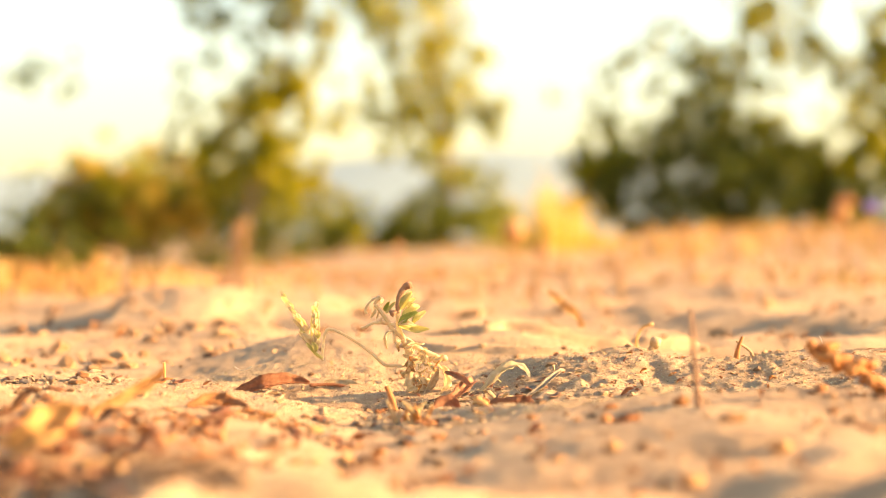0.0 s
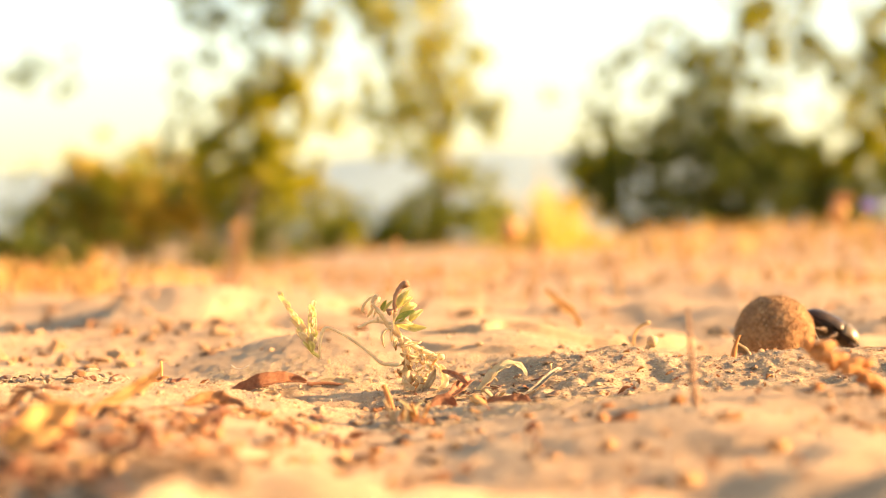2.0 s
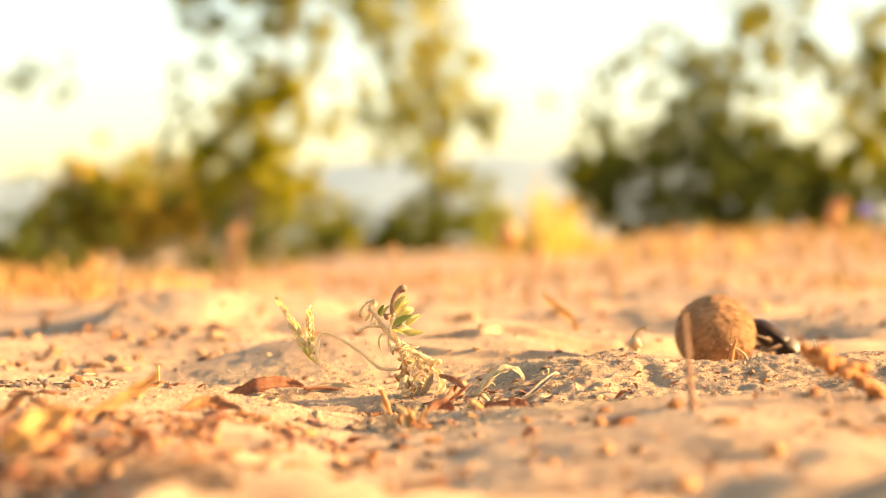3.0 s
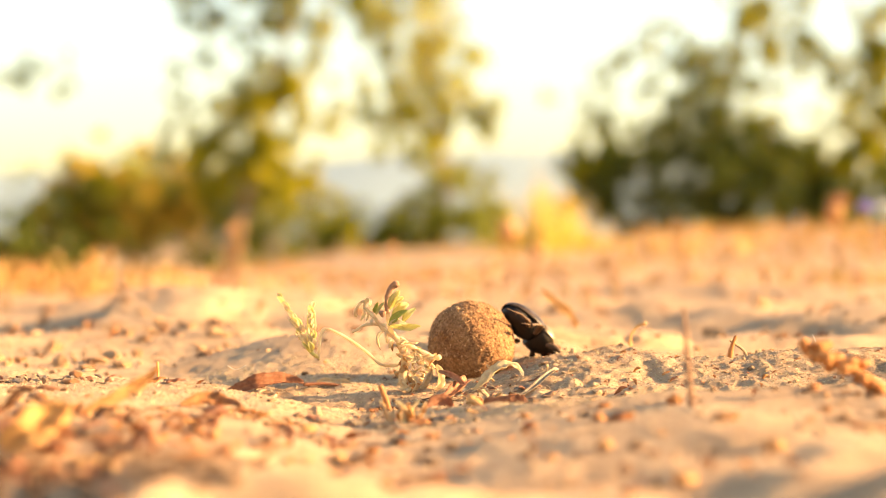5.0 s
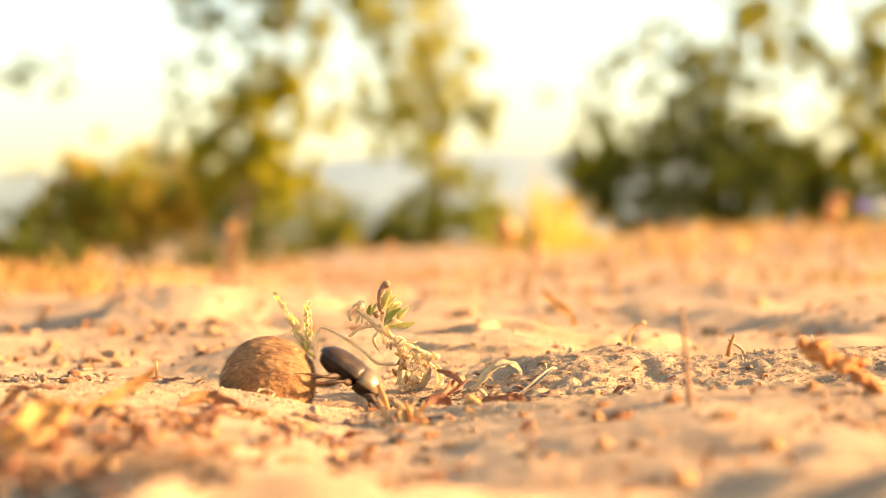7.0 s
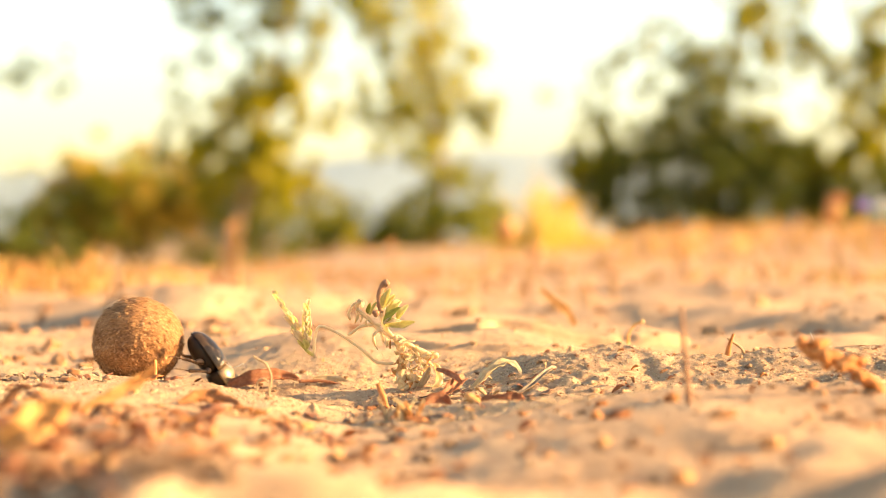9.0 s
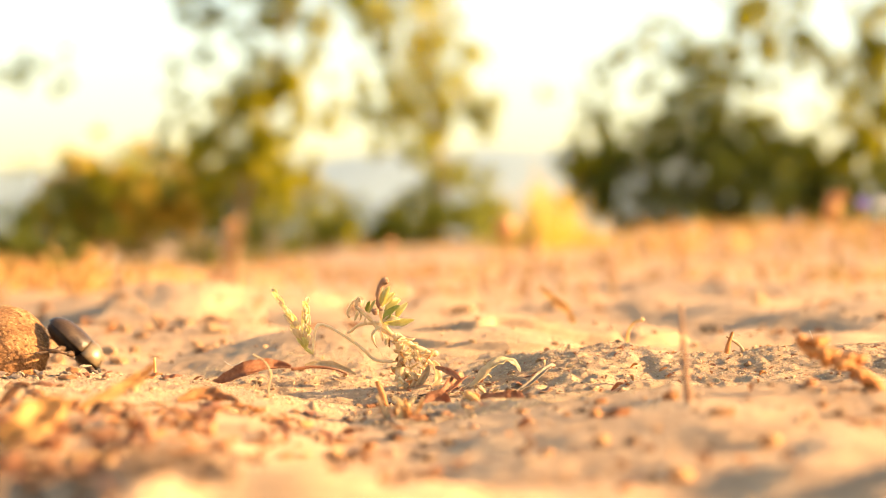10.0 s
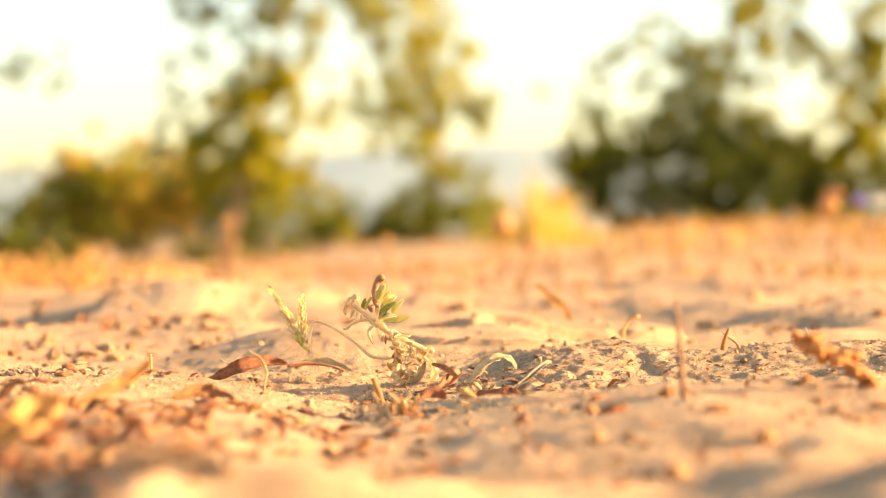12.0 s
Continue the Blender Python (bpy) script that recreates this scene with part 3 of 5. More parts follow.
# lower crown dark for shade, upper crowns bright for sun, both by leaf colour
tree("spreading_tree", "large spreading tree with dense dark lower crown", "tree", D + 0.3,
     [(2.4, 0, -0.34), (2.42, 0, 0.4), (2.5, 0.1, 0.9), (2.6, 0, 1.4), (2.7, 0, 1.8)], 0.07, 0.02,
     [((2.45, 0.6), (2.0, 1.0), (1.75, 1.45)), ((2.5, 1.0), (2.9, 1.4), (3.3, 1.7)), ((2.45, 0.7), (3.0, 0.9), (3.7, 1.1)), ((2.65, 1.5), (2.4, 1.8), (2.1, 2.0))],
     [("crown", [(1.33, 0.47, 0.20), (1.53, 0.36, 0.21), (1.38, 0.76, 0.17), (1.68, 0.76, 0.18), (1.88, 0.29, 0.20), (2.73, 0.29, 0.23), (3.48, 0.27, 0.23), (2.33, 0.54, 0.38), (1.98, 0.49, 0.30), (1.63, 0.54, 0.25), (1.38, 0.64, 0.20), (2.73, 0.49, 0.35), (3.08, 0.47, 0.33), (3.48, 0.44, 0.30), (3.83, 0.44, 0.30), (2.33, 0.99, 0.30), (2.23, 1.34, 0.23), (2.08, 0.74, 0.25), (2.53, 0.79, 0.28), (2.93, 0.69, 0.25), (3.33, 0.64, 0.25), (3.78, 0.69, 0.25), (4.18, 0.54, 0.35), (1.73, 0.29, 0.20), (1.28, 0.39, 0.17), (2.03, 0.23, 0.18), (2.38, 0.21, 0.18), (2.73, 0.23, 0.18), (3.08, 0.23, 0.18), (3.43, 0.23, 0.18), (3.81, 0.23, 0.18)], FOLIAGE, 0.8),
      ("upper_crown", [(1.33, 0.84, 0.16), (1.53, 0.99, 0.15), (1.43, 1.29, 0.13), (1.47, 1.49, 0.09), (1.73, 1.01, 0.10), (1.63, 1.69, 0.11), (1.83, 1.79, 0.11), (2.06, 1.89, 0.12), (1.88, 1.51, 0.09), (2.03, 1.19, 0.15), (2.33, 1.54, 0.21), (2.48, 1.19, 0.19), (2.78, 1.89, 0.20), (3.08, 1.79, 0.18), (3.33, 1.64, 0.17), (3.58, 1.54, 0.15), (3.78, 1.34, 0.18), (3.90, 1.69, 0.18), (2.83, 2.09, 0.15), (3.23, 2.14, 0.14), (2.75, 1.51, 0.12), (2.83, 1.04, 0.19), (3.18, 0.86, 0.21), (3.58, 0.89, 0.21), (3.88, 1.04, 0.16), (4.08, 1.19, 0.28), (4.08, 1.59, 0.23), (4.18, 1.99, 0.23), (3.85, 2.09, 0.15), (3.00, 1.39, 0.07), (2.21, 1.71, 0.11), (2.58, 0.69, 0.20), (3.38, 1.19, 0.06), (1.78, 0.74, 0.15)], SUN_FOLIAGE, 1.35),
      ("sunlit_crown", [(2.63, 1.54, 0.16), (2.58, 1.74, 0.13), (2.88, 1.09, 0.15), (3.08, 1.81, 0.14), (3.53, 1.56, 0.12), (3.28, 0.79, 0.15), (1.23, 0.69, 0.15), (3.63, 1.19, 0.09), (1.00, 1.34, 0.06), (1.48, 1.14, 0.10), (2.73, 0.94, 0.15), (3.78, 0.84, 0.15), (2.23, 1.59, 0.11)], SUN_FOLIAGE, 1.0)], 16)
tree("bare_sapling", "tall thin sapling with only few leaves", "tree", D + 1.5,
     [(-4.6, 0, -0.34), (-4.5, 0, 0.9), (-4.3, 0, 1.6), (-4.0, 0, 1.75)], 0.03, 0.008, [],
     [("crown", [(-3.42, 1.50, .11), (-3.64, 1.52, .11), (-3.76, 1.46, .09)], AIRY_FOLIAGE, 2.0)], 17)


# ---- grasses ----
def grass(name, label, mat, spots, seed, blades, height, width, spread, lean=0.35, category="grass", kind="stuff"):
    """Tufts of narrow curved blades at the spots, joined into one mesh."""
    rng = np.random.default_rng(seed)
    pts, fcs, k = [], [], 0
    for sx, sy, s in spots:
        for _ in range(blades):
            x, y = sx + rng.normal() * spread * s, sy + rng.normal() * spread * s
            h, w = height * s * rng.uniform(0.4, 1.15), width * rng.uniform(0.6, 1.3)
            a, b = rng.uniform(0, 2 * math.pi), rng.uniform(0, 2 * math.pi)
            out = np.array([math.cos(a), math.sin(a), 0]) * h * lean * rng.uniform(0.2, 1.6)
            side = np.array([math.cos(b), math.sin(b), 0]) * w / 2
            base = np.array([x, y, float(ground_z(x, y)) - 0.001])
            rows = [(0, 1.0), (0.35, 0.95), (0.7, 0.7), (1.0, 0.1)]
            for u, f in rows:
                c = base + np.array([0, 0, h * u * (1 - 0.25 * u)]) + out * u * u
                pts += [c - side * f, c + side * f]
            for r in range(3):
                q = k + 2 * r
                fcs.append([q, q + 1, q + 3, q + 2])
            k += 8
    return tagged(raw_mesh(name, pts, fcs, mat), label, category, kind=kind)


_r = random.Random(7)
grass("dry_grass", "short dry orange grass across the field", DRY_GRASS,
      [(_r.uniform(-0.42, 0.42) * y, y, _r.uniform(0.5, 1.3)) for y in (_r.uniform(1.6, 7.0) for _ in range(520))], 41, 9, 0.026, 0.005, 0.05)
grass("field_edge_grass", "taller rusty dry grass along the field edge", DRY_GRASS,
      [(_r.uniform(0.13, 0.36) * y, y, _r.uniform(0.5, 1.3)) for y in (_r.uniform(3.6, 6.2) for _ in range(120))], 42, 8, 0.065, 0.008, 0.06)
grass("yellow_grass", "tall bright yellow-green grass tuft", YELLOW_GRASS,
      [(0.30 + x, 4.5 + _r.gauss(0, 0.1), math.exp(-(x / 0.10) ** 2) * _r.uniform(0.5, 1.1) + 0.2) for x in (_r.gauss(0, 0.09) for _ in range(30))], 43, 9, 0.25, 0.006, 0.03, 0.22, "grass tuft")
grass("side_grass", "sparse upright rusty grass blades", DRY_GRASS,
      [(-0.45 + _r.gauss(0, 0.05), 1.75 + _r.gauss(0, 0.08), _r.uniform(0.5, 1.3)) for _ in range(4)], 44, 4, 0.085, 0.003, 0.02, 0.35, "grass tuft")
grass("near_dry_grass", "upright orange dry grass at the field side", DRY_GRASS,
      [(-0.37 + _r.gauss(0, 0.055), 1.6 + _r.gauss(0, 0.08), _r.uniform(0.4, 1.3)) for _ in range(26)], 46, 6, 0.055, 0.0026, 0.012, 0.5, "grass tuft")
grass("side_dry_grass", "rusty dry grass standing at the field side", DRY_GRASS,
      [(-0.50 + _r.gauss(0, 0.09), 2.2 + _r.gauss(0, 0.14), _r.uniform(0.4, 1.3)) for _ in range(18)], 45, 6, 0.055, 0.0055, 0.02, 0.45, "grass tuft")


# ---- the dung ball ----
def dung_ball():
    t = thing("dung_ball", "round rough brown dung ball stuck with fibres", "dung ball")
    bm = bmesh.new()
    bmesh.ops.create_icosphere(bm, subdivisions=6, radius=1.0)
    for v in bm.verts:
        c = v.co.copy()
        k = 1 + 0.042 * noise.noise(c * 1.3) + 0.018 * noise.noise(c * 4 + Vector((3, 1, 7)))
        k += 0.018 * noise.noise(Vector((c.x * 8, c.y * 16, c.z * 8))) + 0.022 * noise.noise(c * 20) + 0.018 * noise.noise(c * 42)
        v.co = Vector((c.x, c.y * 0.99, c.z * 0.975)) * 0.0199 * k
    part("core", bm, DUNG, t)
    rng = np.random.default_rng(77)
    pts, fcs = [], []
    for i in range(600):
        d = rng.normal(size=3)
        d /= np.linalg.norm(d)
        a = np.cross(d, [0.2, 1.0, 0.1]) + rng.normal(size=3) * 0.25
        a -= d * a.dot(d)
        a /= np.linalg.norm(a)
        b = np.cross(d, a)
        ln, w = rng.uniform(0.0008, 0.0034), rng.uniform(0.00010, 0.00030)
        c = Vector(d)
        k = 1 + 0.042 * noise.noise(c * 1.3) + 0.018 * noise.noise(c * 4 + Vector((3, 1, 7)))
        p = d * np.array([1, 0.99, 0.975]) * 0.0199 * k
        tilt = d * rng.uniform(-0.0002, 0.0011)
        q = [p - a * ln / 2 - b * w, p - a * ln / 2 + b * w, p + a * ln / 2 + tilt, p + d * (w * 1.6) + tilt * 0.4]
        pts += q
        o = 4 * i
        fcs += [[o, o + 1, o + 3], [o + 1, o + 2, o + 3], [o + 2, o, o + 3], [o, o + 2, o + 1]]
    ob = raw_mesh("straw_fibre", pts, fcs, FIBRE, False)
    ob.parent = t
    tagged(ob, "short pale straw fibres", kind="stuff")
    # undigested bits and grit pressed into the crust
    bm = bmesh.new()
    bmesh.ops.create_icosphere(bm, subdivisions=1, radius=1.0)
    base, tri = np.array([v.co[:] for v in bm.verts]), np.array([[v.index for v in f.verts] for f in bm.faces])
    bm.free()
    pts, fcs = [], []
    for i in range(1800):
        d = rng.normal(size=3)
        d /= np.linalg.norm(d)
        c = Vector(d)
        k = 1 + 0.042 * noise.noise(c * 1.3) + 0.018 * noise.noise(c * 4 + Vector((3, 1, 7))) + 0.016 * noise.noise(Vector((c.x * 8, c.y * 16, c.z * 8)))
        p = d * np.array([1, 0.99, 0.975]) * 0.0199 * k
        r = 0.00013 + 0.00042 * rng.random() ** 2.5
        pts.append(base * rng.uniform(0.6, 1.3, (len(base), 1)) * rng.uniform(0.6, 1.5, 3) * r + p)
        fcs.append(tri + i * len(base))
    ob = raw_mesh("grit", np.concatenate(pts), np.concatenate(fcs), CRUST, False)
    ob.parent = t
    tagged(ob, "brown and pale grit in the crust", kind="stuff")
    return t


# ---- the beetle ----
def lathe(bm, stations, around=20, start=0.0, end=2 * math.pi, groove=0.0, grooves=0, closed=True):
    """Cross sections along x: (x, half width, height above, depth below, lift)."""
    rings = []
    for x, w, hi, lo, lift in stations:
        ring = []
        n = around if closed else around + 1
        for k in range(n):
            a = start + (end - start) * k / around
            s, c = math.sin(a), math.cos(a)
            g = 1 - groove * (0.5 + 0.5 * math.cos(grooves * a)) if grooves else 1
            ring.append(bm.verts.new((x, w * c * g, lift + (hi if s > 0 else lo) * s * g)))
        rings.append(ring)
    for a, b in zip(rings, rings[1:]):
        n = len(a)
        for k in range(n if closed else n - 1):
            bm.faces.new((a[k], a[(k + 1) % n], b[(k + 1) % n], b[k]))
    if closed:
        bm.faces.new(rings[0][::-1])
        bm.faces.new(rings[-1])
    bmesh.ops.recalc_face_normals(bm, faces=bm.faces)
    return bm


def profile(x0, x1, n, w, hi, lo, lift=0.0, p=2.4, q0=0.0, q1=0.0):
    """Stations of a blunt egg between x0 and x1; q0, q1: what is left of the section at its ends."""
    out = []
    for i in range(n):
        u = 0.5 - 0.5 * math.cos(math.pi * i / (n - 1))
        e = 2 * u - 1
        k = max(1 - abs(e) ** p, 0) ** (1 / p)
        k = max(k, q0 if e < 0 else q1, 0.03)
        out.append((x0 + (x1 - x0) * u, w * k, hi * k, lo * k, lift))
    return out


def beetle():
    t = thing("dung_beetle", "shiny black dung beetle pushing a ball backwards", "beetle")
    part("abdomen", lathe(bmesh.new(), profile(-0.0162, 0.0040, 14, 0.0072, 0.0036, 0.0050, -0.0005, 2.4)), BELLY, t, "black segmented underside")
    for s in (1, -1):
        bm = bmesh.new()
        a0, a1 = (0.02, math.pi / 2 - 0.012) if s > 0 else (math.pi / 2 + 0.012, math.pi - 0.02)
        lathe(bm, [(-0.0172, 0.0012, 0.0008, 0.001, 0), (-0.0168, 0.0026, 0.0020, 0.001, 0), (-0.0158, 0.0042, 0.0034, 0.001, 0), (-0.0138, 0.0059, 0.0049, 0.001, 0),
                   (-0.0110, 0.0072, 0.0060, 0.001, 0), (-0.0075, 0.0081, 0.0067, 0.001, 0), (-0.0040, 0.0085, 0.0070, 0.001, 0), (-0.0010, 0.0086, 0.0069, 0.001, 0),
                   (0.0012, 0.0085, 0.0067, 0.001, 0), (0.0026, 0.0081, 0.0063, 0.001, 0)], 24, a0, a1, 0.006, 28, False)
        bmesh.ops.solidify(bm, geom=bm.faces[:], thickness=0.0004)
        part("wing_case", bm, SHELL, t, "glossy bronze-black ridged wing case")
    neck = [(0.0024, 0.0076, 0.0060, 0.0046, 0), (0.0028, 0.0084, 0.0066, 0.0050, 0), (0.0046, 0.0086, 0.0068, 0.0052, 0), (0.0066, 0.0087, 0.0069, 0.0052, 0),
            (0.0086, 0.0082, 0.0064, 0.0048, 0), (0.0104, 0.0071, 0.0054, 0.0042, 0), (0.0118, 0.0058, 0.0042, 0.0034, -0.0002), (0.0125, 0.0046, 0.0030, 0.0026, -0.0004)]
    part("thorax", lathe(bmesh.new(), [(x, w * 0.95, hi * 0.93, lo, lift) for x, w, hi, lo, lift in neck], 24), BELLY, t, "black underside of the thorax")
    bm = lathe(bmesh.new(), neck, 26, -0.12, math.pi + 0.12, closed=False)
    bmesh.ops.solidify(bm, geom=bm.faces[:], thickness=0.0003)
    part("pronotum", bm, NECK, t, "smooth rounded bronze neck shield, sun's gold in its colour")
    bm = lathe(bmesh.new(), [(0.0112, 0.0040, 0.0026, 0.0024, -0.0010), (0.0130, 0.0047, 0.0022, 0.0020, -0.0014), (0.0147, 0.0050, 0.0015, 0.0015, -0.0020),
                             (0.0160, 0.0046, 0.0008, 0.0010, -0.0027), (0.0168, 0.0034, 0.0004, 0.0006, -0.0031)], 22)
    for k in range(6):
        a = -1.0 + 2.0 * k / 5
        x, y = 0.0156 + 0.0019 * math.cos(a * 0.9), 0.0045 * math.sin(a) * 1.05
        tube(bm, [Vector((x - 0.0008, y * 0.9, -0.0027)), Vector((x + 0.0003, y, -0.0031)), Vector((x + 0.0012, y * 1.08, -0.0033))], 0.0006, 0.0002, 6)
    head = part("head", bm, BELLY, t, "flat toothed shovel-like head")
    for s in (1, -1):
        bm = lump(bmesh.new(), (0.0128, 0.0040 * s, 0.0002), (0.0006, 0.0005, 0.0005), 3, 2, 0.02)
        part("eye", bm, LEGS, head)
        bm = bmesh.new()
        tube(bm, spline([(0.0137, 0.0044 * s, -0.002), (0.0152, 0.0066 * s, -0.0016), (0.0163, 0.0074 * s, -0.0022)], 4), 0.00022, 0.0002, 6)
        lump(bm, (0.0166, 0.0075 * s, -0.0023), (0.0007, 0.0004, 0.0004), 5, 1, 0.1)
        part("antenna", bm, LEGS, head, "short clubbed antenna")
    out = {}
    # joint, knee, ankle and toe of each leg, in the beetle's own space
    plans = (("front", (0.0085, 0.0050, -0.0030), (0.0132, 0.0096, -0.0042), (0.0188, 0.0100, -0.0085), (0.0214, 0.0095, -0.0122), 0.0012),
             ("middle", (0.0005, 0.0062, -0.0038), (-0.0015, 0.0135, -0.0042), (-0.0070, 0.0145, -0.0096), (-0.0122, 0.0152, -0.0136), 0.0011),
             ("hind", (-0.0040, 0.0060, -0.0035), (-0.0078, 0.0122, -0.0066), (-0.0142, 0.0150, -0.0112), (-0.0182, 0.0162, -0.0146), 0.0010))
    for kind, joint, knee, ankle, toe, r in plans:
        for s in (1, -1):
            j, kn, an, to = (Vector((p[0], p[1] * s, p[2])) for p in (joint, knee, ankle, toe))
            bm = bmesh.new()
            tube(bm, spline([Vector((0, 0, 0)), (kn - j) * 0.5 + Vector((0, 0, 0.0006)), kn - j], 4), r * 0.9, r * 0.75, 10, 0, 0, r * 1.35)
            leg = part(kind + "_leg", bm, LEGS, t)
            leg.location = j
            bm = bmesh.new()
            pts = spline([kn - j, (kn - j) * 0.5 + (an - j) * 0.5 + Vector((0, 0.0004 * s, 0.0004)), an - j], 5)
            tube(bm, pts, r * 0.55, r * 0.8 if kind != "hind" else r * 0.5, 8)
            spikes = 4 if kind == "front" else 3
            for i in range(spikes):
                p = pts[3 + 2 * i] if 3 + 2 * i < len(pts) else pts[-1]
                o = Vector((0.4, 0.8 * s, -0.3)).normalized() * (0.0017 if kind == "front" else 0.0010)
                tube(bm, [p, p + o * 0.5, p + o], r * 0.42, 0.00008, 6)
            part("shin", bm, LEGS, leg, "spiny dark shin")
            bm = bmesh.new()
            pts = spline([an - j, (an + to) * 0.5 - j + Vector((0.0003, 0, 0.0004)), to - j], 4)
            tube(bm, pts, r * 0.28, r * 0.16, 6, 0.2, 4)
            part("foot", bm, LEGS, leg)
            if kind != "front":
                bm = bmesh.new()
                rnd = random.Random(5 if s > 0 else 6)
                for i in range(16):
                    p = (kn - j).lerp(an - j, rnd.random())
                    o = Vector((rnd.uniform(-1, 1), rnd.uniform(-1, 1), rnd.uniform(-1, 1))) * 0.0012
                    tube(bm, [p, p + o], 0.00006, 0.00003, 4)
                tagged(part("bristles", bm, HAIR, leg), kind="stuff")
            out[kind, s] = (leg, j)
    return t, out


# ---- the little plant ----
def mm(points, dy=0.0):
    """Plant points: millimetres to the right, back and up from its root."""
    return [Vector((p[0], (p[2] if len(p) > 2 else 0) + dy, p[1])) * 0.001 for p in points]


PLANT = (-0.01530, 0.7220, -0.00088)


def small_leaf(bm, base, tip, width, up=(0.2, -0.7, 0.6), bend=0.12, fold=0.3, twist=0.0):
    a, b = Vector(base), Vector(tip)
    m = (a + b) / 2 + Vector(up).normalized() * (b - a).length * bend
    blade(bm, spline([a, m, b], 4), width, up, fold, 0.00010, twist=twist)


def plant():
    t = thing("seedling", "small half-dried weed with green tip leaves", "plant", PLANT)
    bm = bmesh.new()
    tube(bm, spline(mm([(2.4, -2.6), (1.3, -0.3), (0.5, 6.2), (1.8, 12.8), (-0.3, 19.0), (-2.0, 22.7)]), 6), 0.0021, 0.0014, 10, 0.25, 3)
    part("root_stem", bm, STEM, t, "gnarled pale root stem")
    # dry crumpled husks round the stem
    rnd = random.Random(17)
    for i in range(64):
        bm = bmesh.new()
        u = rnd.random()
        cz = 2.0 + 19.0 * u
        cx = rnd.uniform(-3.6, 4.0 + 9.0 * math.sin(math.pi * min(1, u * 1.1)) ** 1.3)
        pts = [(cx, cz, rnd.uniform(-4, 3))]
        a = rnd.uniform(-0.5, 2.2)
        for k in range(3):
            p = pts[-1]
            a += rnd.uniform(-0.9, 0.9)
            pts.append((p[0] + 1.7 * math.sin(a), max(p[1] - 1.7 * math.cos(a) * rnd.uniform(0.4, 1.2), 0.3), p[2] + rnd.uniform(-1.2, 1.2)))
        if i % 3 == 0:
            tube(bm, spline(mm(pts), 4), rnd.uniform(0.0003, 0.0007), 0.0003, 6, 0.3, i)
        else:
            blade(bm, spline(mm(pts), 4), rnd.uniform(0.0009, 0.0024), (rnd.uniform(-1, 1), -0.6, rnd.uniform(-1, 1)), 0.5, 0.0001, 0.3)
        part("husk", bm, (STEM, BLEACHED, STEM, RUST_HUSK, BLEACHED)[i % 5], t)
    # knotty branch sinking to the right, with drooping dead leaves
    bm = bmesh.new()
    tube(bm, spline(mm([(-0.9, 22.5), (5.3, 18.2), (11.8, 15.3), (16.0, 13.5)]), 5), 0.0012, 0.0009, 8, 0.22, 5)
    lump(bm, mm([(16.0, 14.1)])[0], (0.0014, 0.0012, 0.0013), 6, 2, 0.4)
    tube(bm, spline(mm([(4.4, 16.9), (7.7, 11.2), (10.4, 13.7), (14.7, 9.5)]), 5), 0.0008, 0.0005, 8, 0.3, 6)
    part("side_branch", bm, STEM, t)
    for pts, w, m in (([(14.7, 11.2), (16.0, 6.2), (15.3, 2.5), (13.1, -1.6)], 0.0040, BLEACHED), ([(13.1, 9.5), (9.8, 5.0), (6.9, -0.3), (5.7, -2.6)], 0.0034, PALE_LEAF), ([(4.4, 6.2), (5.9, 3.0), (4.4, -1.2)], 0.0030, STEM)):
        bm = bmesh.new()
        blade(bm, spline(mm(pts, -3), 5), w, (0.75, -0.6, 0.2), 0.45, 0.0001, 0.3)
        part("dead_leaf", bm, m, t, "drooping curled dead leaf")
    # the upper shoot turns on its own
    shoot_at = mm([(-1.48, 15.79)])[0]
    shoot = new("upper_shoot")
    shoot.parent, shoot.location = t, shoot_at
    shoot.empty_display_size = 0.005

    def local(pts, dy=0.0):
        return [p - shoot_at for p in mm(pts, dy)]

    bm = bmesh.new()
    tube(bm, spline(local([(-1.7, 22.3), (-3.8, 26.8), (-4.4, 30.9), (-4.2, 34.6)]), 6), 0.0012, 0.0010, 8, 0.12, 8)
    part("shoot_stem", bm, STEM, shoot)
    bm = bmesh.new()
    tube(bm, spline(local([(-4.4, 33.8), (-4.0, 40.0), (-2.0, 44.5), (-0.1, 45.9)]), 5), 0.0012, 0.0015, 10, 0.14, 9)
    lump(bm, local([(0.3, 45.9)])[0], (0.0022, 0.0018, 0.0017), 3, 2, 0.5)
    part("seed_head", bm, BARKY, shoot, "brown withered stem tip")
    # pale diagonal stem whose end curls over
    bm = bmesh.new()
    tube(bm, spline(local([(-1.2, 22.5), (-6.7, 26.7), (-10.4, 32.6), (-14.5, 37.7)]), 5), 0.0011, 0.0008, 8, 0.12, 10)
    tube(bm, spline(local([(-14.5, 37.7), (-12.7, 41.2), (-12.3, 40.0), (-15.3, 40.0), (-17.9, 37.1), (-18.6, 35.0), (-17.6, 33.8)]), 5), 0.0008, 0.0005, 7, 0.15, 13)
    tube(bm, spline(local([(-5.8, 28.6), (-10.4, 29.6), (-15.1, 29.6), (-19.0, 27.6), (-20.7, 27.5)]), 5), 0.0009, 0.0006, 7, 0.2, 11)
    part("twig", bm, STEM, shoot)
    rnd = random.Random(23)
